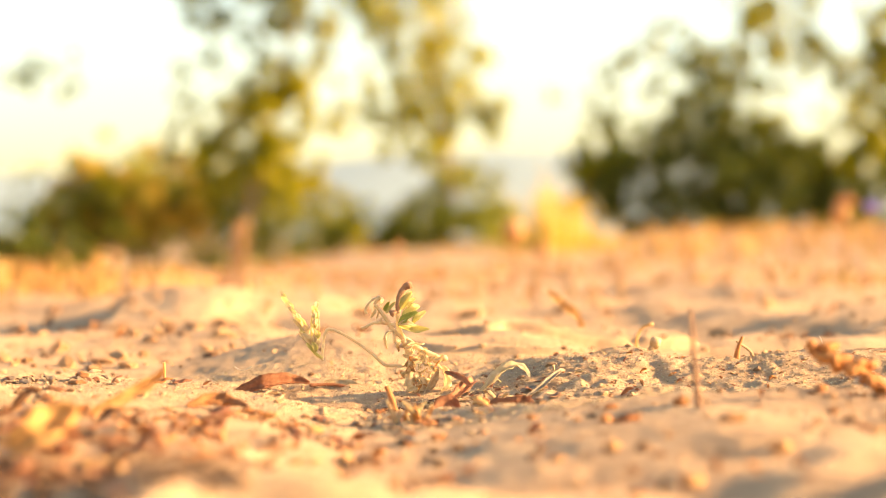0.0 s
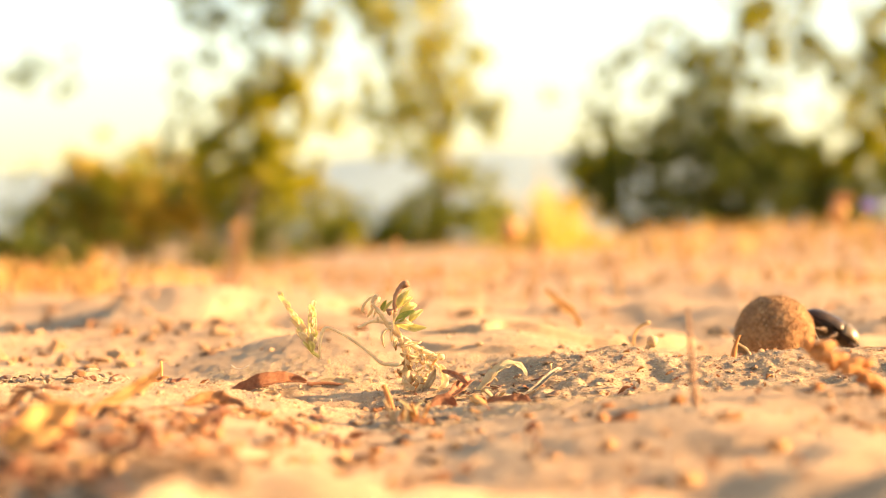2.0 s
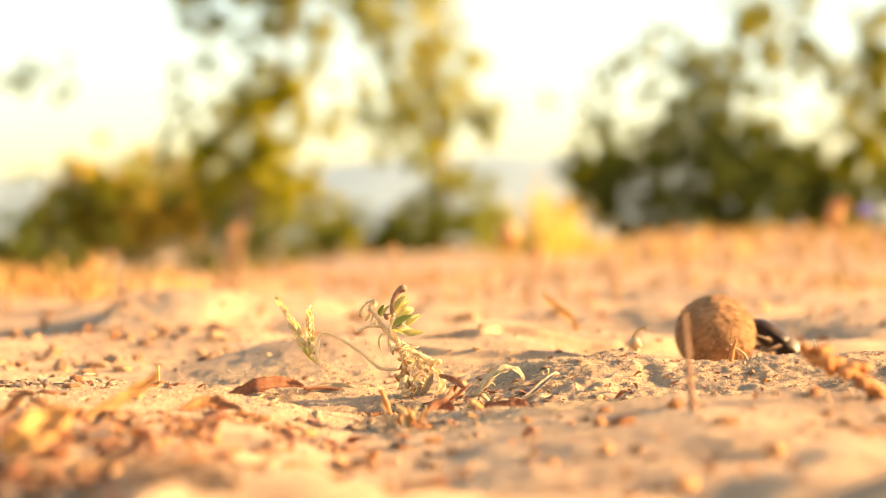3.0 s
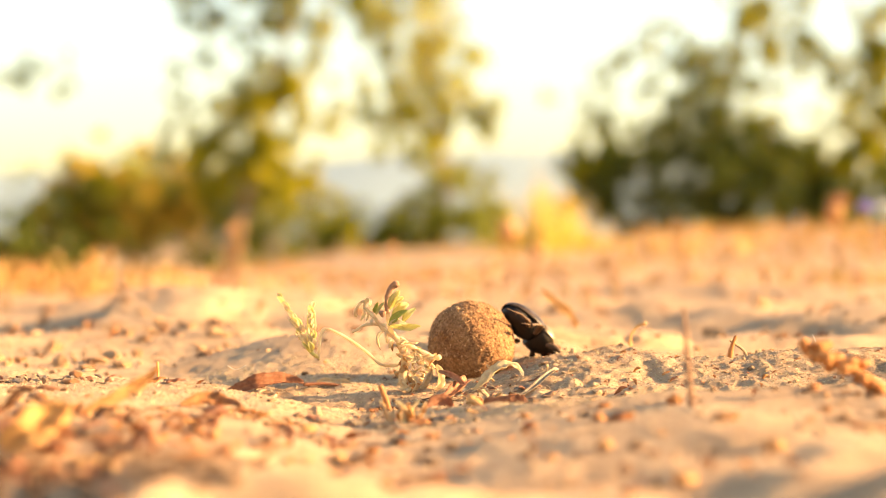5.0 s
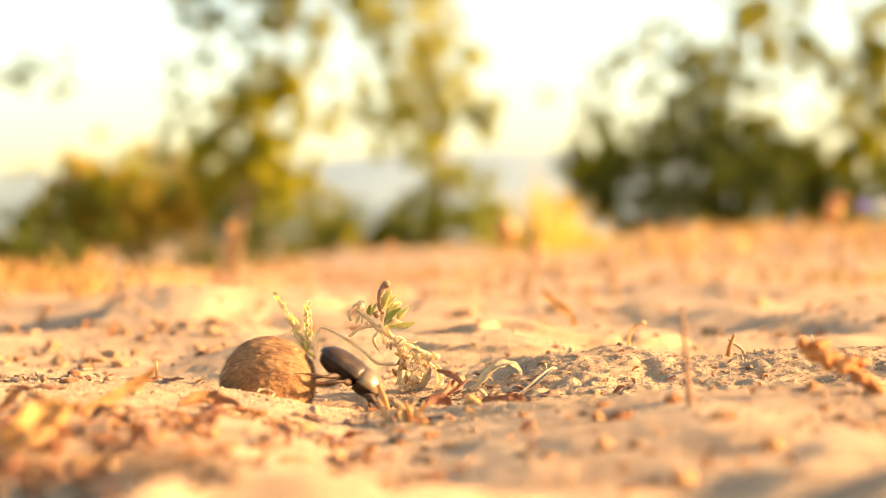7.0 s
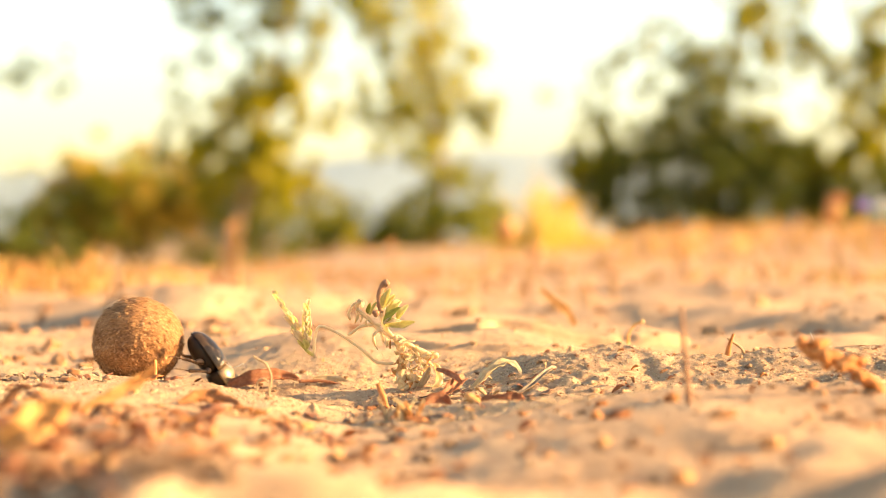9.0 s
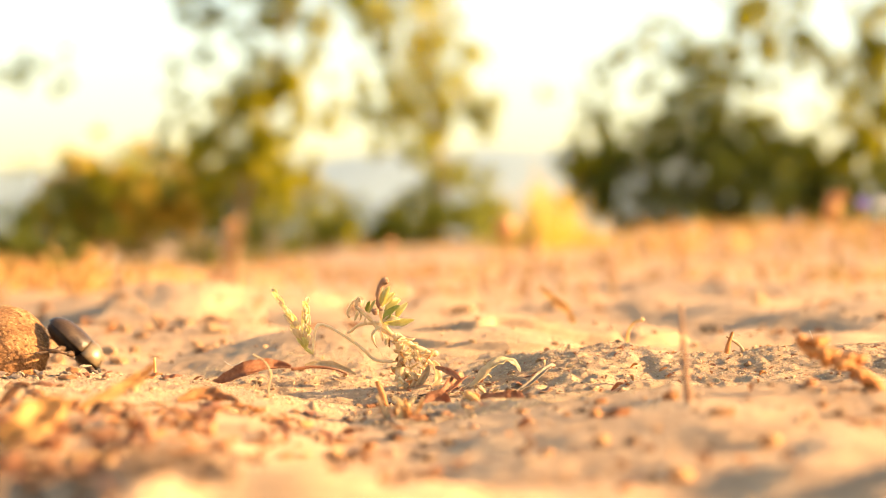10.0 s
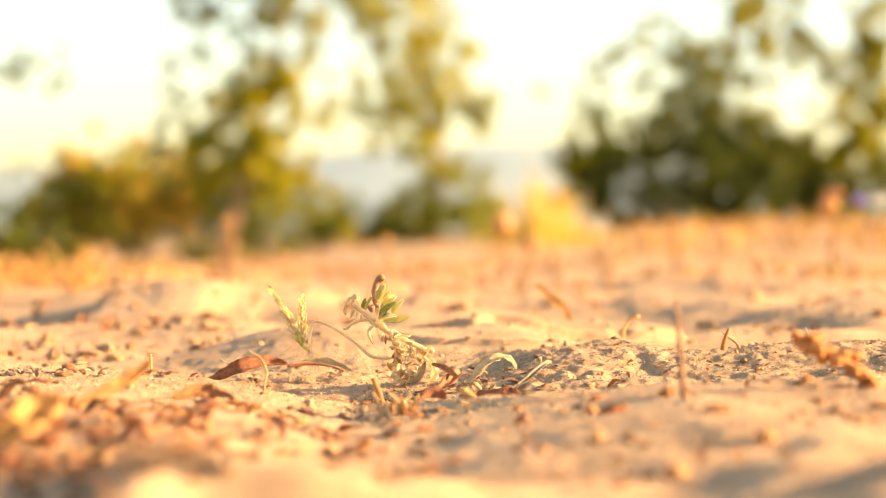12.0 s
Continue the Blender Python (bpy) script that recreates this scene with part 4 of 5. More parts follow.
    for b, e, w, m in (((-15.3, 36.7, 0), (-16.5, 31.8, -1), .0016, BLEACHED), ((-14.5, 37.1, 1), (-14.1, 31.3, 0), .0014, STEM), ((-12.4, 40.8, 0), (-12.3, 37.5, -2), .0015, STEM), ((-6.7, 26.4, -2), (-8.7, 18.4, -3), .0020, STEM),
                       ((-3.4, 21.7, -2), (-5.0, 18.6, -3), .0018, BLEACHED), ((-17.8, 35.9, 1), (-18.4, 33.4, 1), .0014, BLEACHED), ((-6.7, 26.0, 0), (-5.8, 20.6, -2), .0018, STEM), ((-10.4, 32.2, 0), (-11.0, 28.9, -1), .0012, STEM)):
        bm = bmesh.new()
        p0, p1 = local([b, e])
        small_leaf(bm, p0, p1, w, (rnd.uniform(-1, 1), -0.6, 0.7), 0.3, 0.45)
        part("withered_leaf", bm, m, shoot)
    bm = lump(bmesh.new(), local([(-6.7, 34.1, -2)])[0], (0.0017, 0.0015, 0.0015), 7, 2, 0.4)
    part("bud", bm, BARKY, shoot, "dry pinkish-brown bud")
    for b, e, w, m, bend in (((-4.2, 28.6, -2), (4.6, 34.4, -4), .0036, GREEN, 0.1), ((1.8, 29.4, -1), (7.9, 34.8, 0), .0030, PALE_GREEN, 0.1), ((-2.6, 30.5, 1), (4.9, 37.1, 3), .0040, PALE_GREEN, 0.15), ((-4.0, 28.3, -3), (9.4, 27.0, -4.5), .0038, PALE_GREEN, -0.16),
                             ((-3.0, 28.6, -1), (8.7, 26.7, -1), .0030, BLEACHED, -0.05), ((-10.2, 34.6, 0), (-7.9, 38.9, -1), .0020, GREEN, 0.1), ((-3.0, 35.5, -2), (1.8, 43.4, -3), .0030, PALE_GREEN, 0.15), ((-2.3, 35.9, 0), (3.2, 40.0, 1), .0028, PALE_GREEN, 0.1),
                             ((-3.4, 36.7, -2), (-0.9, 42.4, -3), .0024, PALE_GREEN, 0.1), ((-4.2, 28.9, -3), (3.6, 28.5, -5), .0022, BLEACHED, 0.2), ((-9.5, 33.8, 0), (-5.4, 38.7, 1), .0020, PALE_GREEN, 0.1)):
        bm = bmesh.new()
        p0, p1 = local([b, e])
        small_leaf(bm, p0, p1, w, (0.1, -0.8, 0.7), bend, 0.35)
        part("leaf", bm, m, shoot)
    # the long arm to the left with its leafy shoot
    arm_at = mm([(-3.45, 10.86)])[0]
    arm = new("side_shoot")
    arm.parent, arm.location = t, arm_at
    arm.empty_display_size = 0.005

    def there(pts, dy=0.0):
        return [p - arm_at for p in mm(pts, dy)]

    bm = bmesh.new()
    tube(bm, spline(there([(-2.47, 10.76), (-6.91, 10.9), (-10.86, 11.84), (-17.03, 17.27), (-25.17, 22.95), (-32.57, 26.65), (-35.53, 26.16), (-36.77, 22.21), (-37.51, 13.33)]), 5), 0.0008, 0.0007, 8, 0.12, 14)
    part("arm", bm, STEM, arm, "thin bent straw-coloured stem")
    bm = bmesh.new()
    tube(bm, spline(there([(-37.26, 14.31), (-40.96, 16.78, 1), (-44.91, 22.21, 8), (-48.86, 29.61, 17), (-53.0, 34.0, 25), (-56.8, 38.2, 34)]), 5), 0.0009, 0.0005, 8, 0.1, 15)
    tube(bm, spline(there([(-40.47, 16.04), (-41.95, 22.70, 4), (-42.69, 30.10, 9), (-41.70, 35.53, 12)]), 5), 0.0007, 0.0005, 8, 0.1, 16)
    part("shoot_stem", bm, PALE_GREEN, arm)
    for i in range(30):
        u = i / 29
        bx, bz = (-40.96, 17.27), (-57.0, 38.6)
        b = (bx[0] + (bz[0] - bx[0]) * u, bx[1] + (bz[1] - bx[1]) * u + 1.1 * math.sin(u * 3))
        s = 1 if i % 2 else -1
        ln = (7.0 - 2.6 * u) * rnd.uniform(0.6, 1.15)
        e = (b[0] + ln * (-0.52 + 0.15 * s + rnd.uniform(-.12, .12)), b[1] + ln * (0.82 + rnd.uniform(-.1, .12)), s * 1.5 + rnd.uniform(-1, 1))
        bm = bmesh.new()
        p0, p1 = there([b, e], 34 * u)
        small_leaf(bm, p0, p1, (0.0025 - 0.0008 * u) * rnd.uniform(0.6, 1.2), (rnd.uniform(-0.3, 0.8), -0.8, 0.3), rnd.uniform(-0.1, 0.3), 0.4)
        part("leaf", bm, BLEACHED if i % 3 else PALE_GREEN, arm)
    for i in range(14):
        u = i / 13
        bx, bz = (-40.72, 16.78), (-41.95, 34.55)
        b = (bx[0] + (bz[0] - bx[0]) * u, bx[1] + (bz[1] - bx[1]) * u)
        s = 1 if i % 2 else -1
        bm = bmesh.new()
        p0, p1 = there([b, (b[0] + s * rnd.uniform(0.4, 1.7), b[1] + rnd.uniform(3.6, 5.6) - u, s)], 12 * u)
        small_leaf(bm, p0, p1, 0.0024, (0.3, -0.8, 0.3), 0.16, 0.4)
        part("leaf", bm, BLEACHED if i % 3 else PALE_GREEN, arm)
    return t, shoot, arm, shoot_at, arm_at


def dead_leaf(name, label, points, width, mat, up=(0, -0.5, 0.85), fold=0.25, cup=0.25, twist=0.0, ruffle=1.0, place=None):
    """A curled dead leaf lying on the soil; its origin is its stalk end."""
    p = [Vector(q) for q in points]
    o = p[0] if place is None else Vector(place)
    t = thing(name, label, "leaf", o)
    bm = bmesh.new()
    blade(bm, spline([q - o for q in p], 6), width, up, fold, 0.00015, cup, 0.08, twist, ruffle)
    part("leaf_blade", bm, mat, t)
    bm = bmesh.new()
    tube(bm, [q - o + Vector((0, -0.0002, 0.0002)) for q in spline(p, 6)], 0.00045, 0.00015, 6)
    part("midrib", bm, mat, t)
    return t


def straw(name, label, points, r0, r1, mat, category="straw", bud=0.0, knots=0.1):
    p = [Vector(q) for q in points]
    foot = on_ground(p[0].x, p[0].y, -0.001)
    if r0 > 0.0002 and p[0].z - foot.z > 0.003:
        p.insert(0, foot)
    t = thing(name, label, category, p[0])
    bm = bmesh.new()
    tube(bm, spline([q - p[0] for q in p], 5), r0, r1, 8, knots, len(points))
    part("stalk", bm, mat, t)
    if bud:
        part("bud", lump(bmesh.new(), p[-1] - p[0], (bud, bud, bud * 1.2), 4, 2, 0.35), mat, t)
    return t


the_ball = dung_ball()
the_beetle, the_legs = beetle()
the_plant, upper_shoot, side_shoot, SHOOT_AT, ARM_AT = plant()

long_leaf = dead_leaf("dead_leaf", "long curled reddish-brown dead leaf on the sand",
                      [(-0.05928, 0.7350, 0.00093), (-0.06582, 0.7350, 0.00169), (-0.07164, 0.7329, 0.00161), (-0.07832, 0.7298, 0.00038), (-0.08455, 0.7298, -0.00162), (-0.09079, 0.7298, -0.00337), (-0.09678, 0.7298, -0.00486)],
                      0.0066, DRY_LEAF, (0.25, -0.7, 0.65), 0.25, 0.35, 0, 0.5)
bm = bmesh.new()
tube(bm, [q - long_leaf.location for q in spline([(-0.03457, 0.7329, -0.00340), (-0.04000, 0.7360, -0.00117), (-0.04887, 0.7371, 0.00050), (-0.05928, 0.7350, 0.00043)])], 0.0004, 0.0008, 7, 0.1, 3)
part("leaf_stalk", bm, DRY_LEAF, long_leaf)
bm = bmesh.new()
blade(bm, spline([Vector(q) - long_leaf.location for q in ((-0.05356, 0.7392, 0.00133), (-0.04655, 0.7402, 0.00099), (-0.03835, 0.7381, -0.00084), (-0.03056, 0.7329, -0.00390))], 6), 0.0034, (0.3, -0.7, 0.6), 0.35, 0.00015, 0.1, 0.08, 0, 0.6)
part("torn_tip", bm, PALE_LEAF, long_leaf, "torn orange-tan leaf end")
pale_leaf = dead_leaf("dead_leaf", "pale bleached curled leaf on grey soil", [(0.0135, 0.6950, -0.0010), (0.0185, 0.6980, 0.0030), (0.0213, 0.7000, 0.0060), (0.0251, 0.7020, 0.0095), (0.0304, 0.7040, 0.0111), (0.0349, 0.7030, 0.0098), (0.0366, 0.7000, 0.0069)], 0.0044, BLEACHED, (0.1, -0.4, 0.95), 0.15, 0.15)
dead_leaf("dead_leaf", "brown folded leaf beside the weed", [(0.0007, 0.6900, 0.0096), (0.0062, 0.6880, 0.0076), (0.0116, 0.6850, 0.0042)], 0.0032, DRY_LEAF, (0.2, -0.8, 0.5), 0.3)
dead_leaf("dead_leaf", "small pointed pale leaf standing up", [(0.02409, 0.7050, 0.00645), (0.02268, 0.7060, 0.00878), (0.02129, 0.7080, 0.01104)], 0.0020, PALE_LEAF, (0.6, -0.8, 0.1), 0.4)
dead_leaf("dead_leaf", "brown curled leaf scrap under the weed", [(-0.00369, 0.6750, -0.00306), (0.00372, 0.6800, -0.00031), (0.01085, 0.6900, 0.00439), (0.01283, 0.6950, 0.00538)], 0.0045, DRY_LEAF, (0.2, -0.7, 0.7), 0.4, 0.2)
dead_leaf("dead_leaf", "thin split grey-brown leaf scrap", [(0.03418, 0.6850, -0.00032), (0.04033, 0.6900, 0.00251), (0.04809, 0.7000, 0.00782), (0.05205, 0.7050, 0.00934)], 0.0024, GREY_SOIL, (0.1, -0.6, 0.8), 0.5)
dead_leaf("dead_leaf", "dark reddish leaf edge in the hollow", [(0.01477, 0.6550, -0.00507), (0.02373, 0.6550, -0.00149), (0.03156, 0.6550, -0.00283), (0.03940, 0.6550, -0.00417), (0.04872, 0.6600, -0.00290)], 0.0075, DRY_LEAF, (0, -0.75, 0.65), 0.2, 0.4)
dead_leaf("dead_leaf", "small dark leaf tip in the hollow", [(-0.00537, 0.6550, -0.00507), (0.00135, 0.6600, -0.00154), (0.00722, 0.6600, -0.00335)], 0.006, DRY_LEAF, (0, -0.75, 0.65), 0.3, 0.3)

straw("dry_pod", "upright brown seed pod on the hump", [(0.13063, 0.7350, 0.00974), (0.13063, 0.7350, 0.01350), (0.13163, 0.7350, 0.01803), (0.13314, 0.7350, 0.02204)], 0.0015, 0.0006, RUST, "seed pod")
straw("dry_stalk", "short white bent stalk by the pod", [(0.13879, 0.7370, 0.01185), (0.13703, 0.7370, 0.01538), (0.13350, 0.7370, 0.01790), (0.13073, 0.7370, 0.01991)], 0.0007, 0.0005, PALE_LEAF)
straw("dry_sprout", "thin curved golden sprout with bud", [(0.09702, 0.8300, 0.01110), (0.09758, 0.8300, 0.01649), (0.10042, 0.8300, 0.02103), (0.10439, 0.8300, 0.02273)], 0.0009, 0.0006, STRAW, "sprout", 0.0010)
seed_husk = straw("seed_husk", "small round pale husk on the ledge", [(0.09569, 0.7650, 0.01350), (0.09673, 0.7650, 0.01558), (0.09804, 0.7650, 0.01768)], 0.0012, 0.0016, PALE_LEAF, "seed husk", 0.0026)
straw("dark_twig", "short dark twig lying on the ledge", [(0.07530, 0.7650, 0.01350), (0.08053, 0.7650, 0.01480), (0.08732, 0.7650, 0.01401), (0.09465, 0.7650, 0.01297)], 0.0012, 0.0008, BARKY, "twig", 0, 0.3)
straw("dry_stick", "short upright straw stub in the sand", [(-0.11650, 0.6900, 0.00392), (-0.11626, 0.6900, 0.00864), (-0.11650, 0.6900, 0.01383)], 0.0006, 0.0006, STRAW)
straw("dry_stick", "leaning straw stub by the weed", [(-0.01794, 0.6400, -0.00303), (-0.01925, 0.6400, 0.00179), (-0.02056, 0.6400, 0.00529), (-0.02187, 0.6400, 0.00835)], 0.0012, 0.0011, ORANGE)
straw("dry_stick", "thin straw stub behind the leaves", [(-0.05441, 0.8000, -0.00144), (-0.05414, 0.8000, 0.00293), (-0.05386, 0.8000, 0.00622)], 0.0005, 0.0005, STRAW)
hook_a = straw("bent_straw", "thin hooked pale straw on the sand", [(-0.06467, 0.6480, 0.00543), (-0.06379, 0.6480, 0.01030), (-0.06600, 0.6480, 0.01517), (-0.06954, 0.6480, 0.01738), (-0.07087, 0.6480, 0.01827)], 0.00045, 0.0004, PALE_LEAF)
hook_b = straw("bent_straw", "short hooked pale straw by a dead leaf", [(-0.06913, 0.6441, 0.00490), (-0.06869, 0.6441, 0.00843), (-0.06649, 0.6441, 0.00975), (-0.06472, 0.6441, 0.00843)], 0.0004, 0.0004, PALE_LEAF)
straw("fine_hair", "fine white fibre hanging on the sand", [(-0.08852, 0.7000, 0.01165), (-0.08613, 0.7000, 0.00997), (-0.08326, 0.7000, 0.01021), (-0.08086, 0.7000, 0.01165)], 0.00012, 0.0001, PETAL_WHITE, "fibre")
straw("fine_hair", "fine white fibre on the hump", [(0.16536, 0.7200, 0.01948), (0.16487, 0.7200, 0.02144), (0.16389, 0.7200, 0.02341)], 0.00014, 0.0001, PETAL_WHITE, "fibre")
straw("upright_stalk", "thin dark dry stalk standing in front", [(0.08224, 0.5300, 0.00975), (0.08151, 0.5300, 0.01700), (0.08079, 0.5300, 0.02606), (0.08006, 0.5300, 0.03511), (0.07934, 0.5300, 0.04272)], 0.0012, 0.0006, BARKY)
dead_leaf("yellow_leaf", "narrow yellow dry leaf lying in front", [(-0.11922, 0.5502, 0.00671), (-0.10978, 0.5548, 0.01059), (-0.10056, 0.5594, 0.01587), (-0.09406, 0.5594, 0.02160)], 0.0046, RUST_HUSK, (0.75, -0.5, 0.45), 0.25, 0.1)
dead_leaf("grass_blade", "short straw blade leaning in the sand", [(0.0862, 1.0000, 0.0050), (0.08134, 1.0000, 0.01818), (0.07382, 1.0000, 0.02399), (0.06870, 1.0000, 0.02911), (0.06289, 1.0000, 0.03458)], 0.0055, STRAW, (0.2, -0.9, 0.3), 0.2)


def sprig(place, label):
    """A lumpy rust-coloured dried flower sprig."""
    t = thing("dried_sprig", label, "dried sprig", place)
    rnd = random.Random(31)
    o = Vector(place)
    pts = [(0.14888, 0.5500, 0.01331), (0.14324, 0.5500, 0.01857), (0.13647, 0.5500, 0.02271), (0.12895, 0.5500, 0.02647), (0.12331, 0.5500, 0.02872)]
    bm = bmesh.new()
    tube(bm, spline([Vector(p) - o for p in pts], 4), 0.0022, 0.0012, 9, 0.3, 3)
    part("stalk", bm, RUST, t)
    for i in range(24):
        u = (i + rnd.random()) / 24
        k = min(int(u * 4), 3)
        c = Vector(pts[k]).lerp(Vector(pts[k + 1]), u * 4 - k) - o
        c += Vector((rnd.uniform(-0.6, 0.6), rnd.uniform(-1, 1), rnd.uniform(-1.0, 1.2))) * 0.0028
        q = rnd.uniform(0.0009, 0.0024)
        part("floret", lump(bmesh.new(), c, (q * rnd.uniform(0.8, 1.5), q, q * rnd.uniform(0.8, 1.6)), i, 2, 0.5), RUST, t)
    return t


for pts, r0, bud in (([(0.10937, 2.5000, 0.04193), (0.10595, 2.5000, 0.06073), (0.10766, 2.5000, 0.07953)], 0.003, 0.014), ([(-0.06398, 2.4000, 0.03465), (-0.06480, 2.4000, 0.04613), (-0.06480, 2.4000, 0.05762)], 0.003, 0.005),
                     ([(-0.33056, 2.6000, 0.05167), (-0.32701, 2.6000, 0.06944), (-0.32523, 2.6000, 0.08544)], 0.003, 0.006), ([(-0.31457, 2.6000, 0.04278), (-0.31634, 2.6000, 0.06500), (-0.31279, 2.6000, 0.09166)], 0.0025, 0.003),
                     ([(0.13442, 2.3000, 0.02963), (0.13835, 2.3000, 0.04142), (0.13992, 2.3000, 0.04849)], 0.003, 0.009), ([(0.55890, 2.3000, 0.06893), (0.55497, 2.3000, 0.08465), (0.55182, 2.3000, 0.10352)], 0.003, 0.013)):
    straw("dry_flower_head", "rust-coloured dried flower head on short stalk", pts, r0, r0 * 0.6, ORANGE, "flower head", bud)

for pts, w, m, lab in (([(-0.12012, 0.4600, 0.00605), (-0.11382, 0.4600, 0.01076), (-0.10861, 0.4646, 0.01419), (-0.10258, 0.4646, 0.01784)], 0.010, STRAW, "broad yellow dry leaf lying in front"),
                       ([(-0.11877, 0.4800, 0.00840), (-0.11467, 0.4800, 0.01201), (-0.11134, 0.4848, 0.01364), (-0.10869, 0.4848, 0.01016)], 0.008, STRAW, "curled yellow leaf scrap lying in front"),
                       ([(-0.10785, 0.4900, 0.00387), (-0.11287, 0.4900, 0.00521), (-0.11857, 0.4900, 0.00588), (-0.12259, 0.4900, 0.00722)], 0.013, DRY_LEAF, "reddish curled leaf lying in front"),
                       ([(-0.10492, 0.5000, 0.00604), (-0.11005, 0.5000, 0.00399), (-0.11369, 0.4950, 0.00156), (-0.11639, 0.4950, -0.00047)], 0.008, GREY_BARK, "narrow greyish straw leaf in front"),
                       ([(-0.09217, 0.5940, 0.00511), (-0.08481, 0.5994, 0.00620), (-0.07764, 0.5994, 0.00538), (-0.06983, 0.5940, 0.00470)], 0.006, ORANGE, "flat rusty leaf strip in front"),
                       ([(-0.16390, 0.6360, 0.00740), (-0.15302, 0.6360, 0.00523), (-0.14216, 0.6360, 0.00392), (-0.13564, 0.6360, 0.00262)], 0.005, DRY_LEAF, "dark flat leaf strip in front")):
    dead_leaf("dead_leaf", lab, pts, w, m, (0.5, -0.6, 0.6), 0.25, 0.1)

sprig((0.14888, 0.5500, 0.01218), "rusty lumpy dried flower sprig lying in front")


# ---- litter ----
def litter(count, seed, region, sizes, mats, name, label, category, group, keep=None, up_tilt=0.6, joined=False, flat=False):
    rnd = random.Random(seed)
    made = 0
    whole = bmesh.new() if joined else None
    while made < count:
        x, y = rnd.uniform(region[0], region[1]), rnd.uniform(region[2], region[3])
        if keep and not keep(x, y):
            continue
        made += 1
        ln = rnd.uniform(*sizes)
        a = rnd.uniform(0, 2 * math.pi)
        o = on_ground(x, y, ln * 0.06)
        d = Vector((math.cos(a), math.sin(a), rnd.uniform(0.0, up_tilt)))
        n = Vector((rnd.uniform(-.6, .6), rnd.uniform(-.9, .3), 1)).normalized()
        if flat:
            n = Vector((n.x * 0.3, n.y * 0.4, 1)).normalized()
        bm = whole if joined else bmesh.new()
        arch = ln * (0.3 if flat else 1.0)
        pts = [Vector((0, 0, 0)), d * ln * 0.35 + n * arch * rnd.uniform(0, .22), d * ln * 0.7 + n * arch * rnd.uniform(0, .25), d * ln]
        blade(bm, [q + o if joined else q for q in spline(pts, 3)], ln * rnd.uniform(0.25, 0.6), n, rnd.uniform(0.02, 0.1) if flat else rnd.uniform(0.1, 0.5), 0.00014, rnd.uniform(-.2, .1) if flat else rnd.uniform(-.2, .4))
        if not joined:
            tagged(part(name, bm, rnd.choice(mats)), label, category, group).location = o
    if joined:
        tagged(part(name, whole, mats[0]), label, category, kind="stuff")


def near_left(x, y):
    u = random.Random(int(x * 1e5)).random()
    if y > 0.565 and u > 0.06:
        return False
    return x < -0.07 or u < 0.25


litter(110, 51, (-0.20, 0.03, 0.44, 0.62), (0.004, 0.014), (ORANGE, DRY_LEAF, ORANGE, DRY_LEAF, STRAW), "leaf_scrap", "small rusty curled scrap of dead leaf", "leaf scrap", "leaf litter in front", near_left, 0.25, False, True)
litter(110, 61, (-0.22, 0.02, 0.42, 0.60), (0.0012, 0.0045), (ORANGE,), "leaf_crumbs", "fine rusty crumbs of dead leaf", "leaf litter", "", near_left, 0.9, True)
litter(90, 62, (-0.20, -0.03, 0.35, 0.56), (0.002, 0.007), (DRY_LEAF,), "dark_leaf_crumbs", "fine dark brown crumbs of dead leaf", "leaf litter", "", near_left, 0.9, True)
scatter("rusty_crumbs", 800, (-0.20, 0.02, 0.40, 0.60), (0.0006, 0.0022), ORANGE, 9, "rusty crumbs of rotten wood and soil", "soil crumbs",
        keep=lambda x, y, u: (u < 0.15 + 0.85 * (field(x, y, 0.04, 25) > 0.05)) & ((y < 0.565) | (u < 0.1)) & ((x < -0.065) | (u < 0.2)))
scatter("dark_crumbs", 500, (-0.22, 0.0, 0.34, 0.70), (0.0005, 0.0024), DARK_SOIL, 10, "dark brown crumbs of soil", "soil crumbs",
        keep=lambda x, y, u: (u < 0.15 + 0.85 * (field(x, y, 0.05, 27) > 0.1)) & ((y < 0.56) | (u < 0.2)))
# dark crumbs deepen the near corner: its shade and dark soil as colour
scatter("rotten_crumbs", 450, (-0.125, -0.045, 0.34, 0.46), (0.0008, 0.0034), DARK_SOIL, 11, "heap of dark crumbs deepening the shaded near corner", "soil crumbs")
litter(16, 52, (-0.03, 0.02, 0.60, 0.65), (0.002, 0.006), (ORANGE, ORANGE, DRY_LEAF), "leaf_scrap", "small rusty leaf scrap below the weed", "leaf scrap", "leaf litter below the weed", None, 0.4, False, True)
litter(34, 53, (-0.02, 0.09, 0.655, 0.72), (0.002, 0.006), (DRY_LEAF, PALE_LEAF, DRY_LEAF, BARKY), "leaf_chip", "tiny brown chip of dead leaf", "leaf chip", "leaf chips on grey soil")
litter(18, 54, (0.08, 0.22, 0.66, 0.76), (0.0015, 0.004), (ORANGE, DRY_LEAF, RUST), "leaf_chip", "tiny rusty chip on the hump", "leaf chip", "leaf chips on the hump")
litter(300, 63, (-0.03, 0.22, 0.64, 0.79), (0.0008, 0.0019), (DRY_LEAF,), "leaf_flakes", "tiny brown flakes of leaf on the soil", "leaf flakes", "", None, 0.5, True)
litter(30, 55, (-0.22, -0.08, 0.66, 0.76), (0.002, 0.007), (DRY_LEAF, STEM, BARKY), "leaf_chip", "tiny dark chip on the sand", "leaf chip", "leaf chips on the sand")
litter(14, 58, (-0.13, -0.06, 0.34, 0.44), (0.003, 0.010), (DRY_LEAF, BARKY, DRY_LEAF, ORANGE), "leaf_scrap", "dark brown scrap of rotten leaf", "leaf scrap", "dark litter in front")
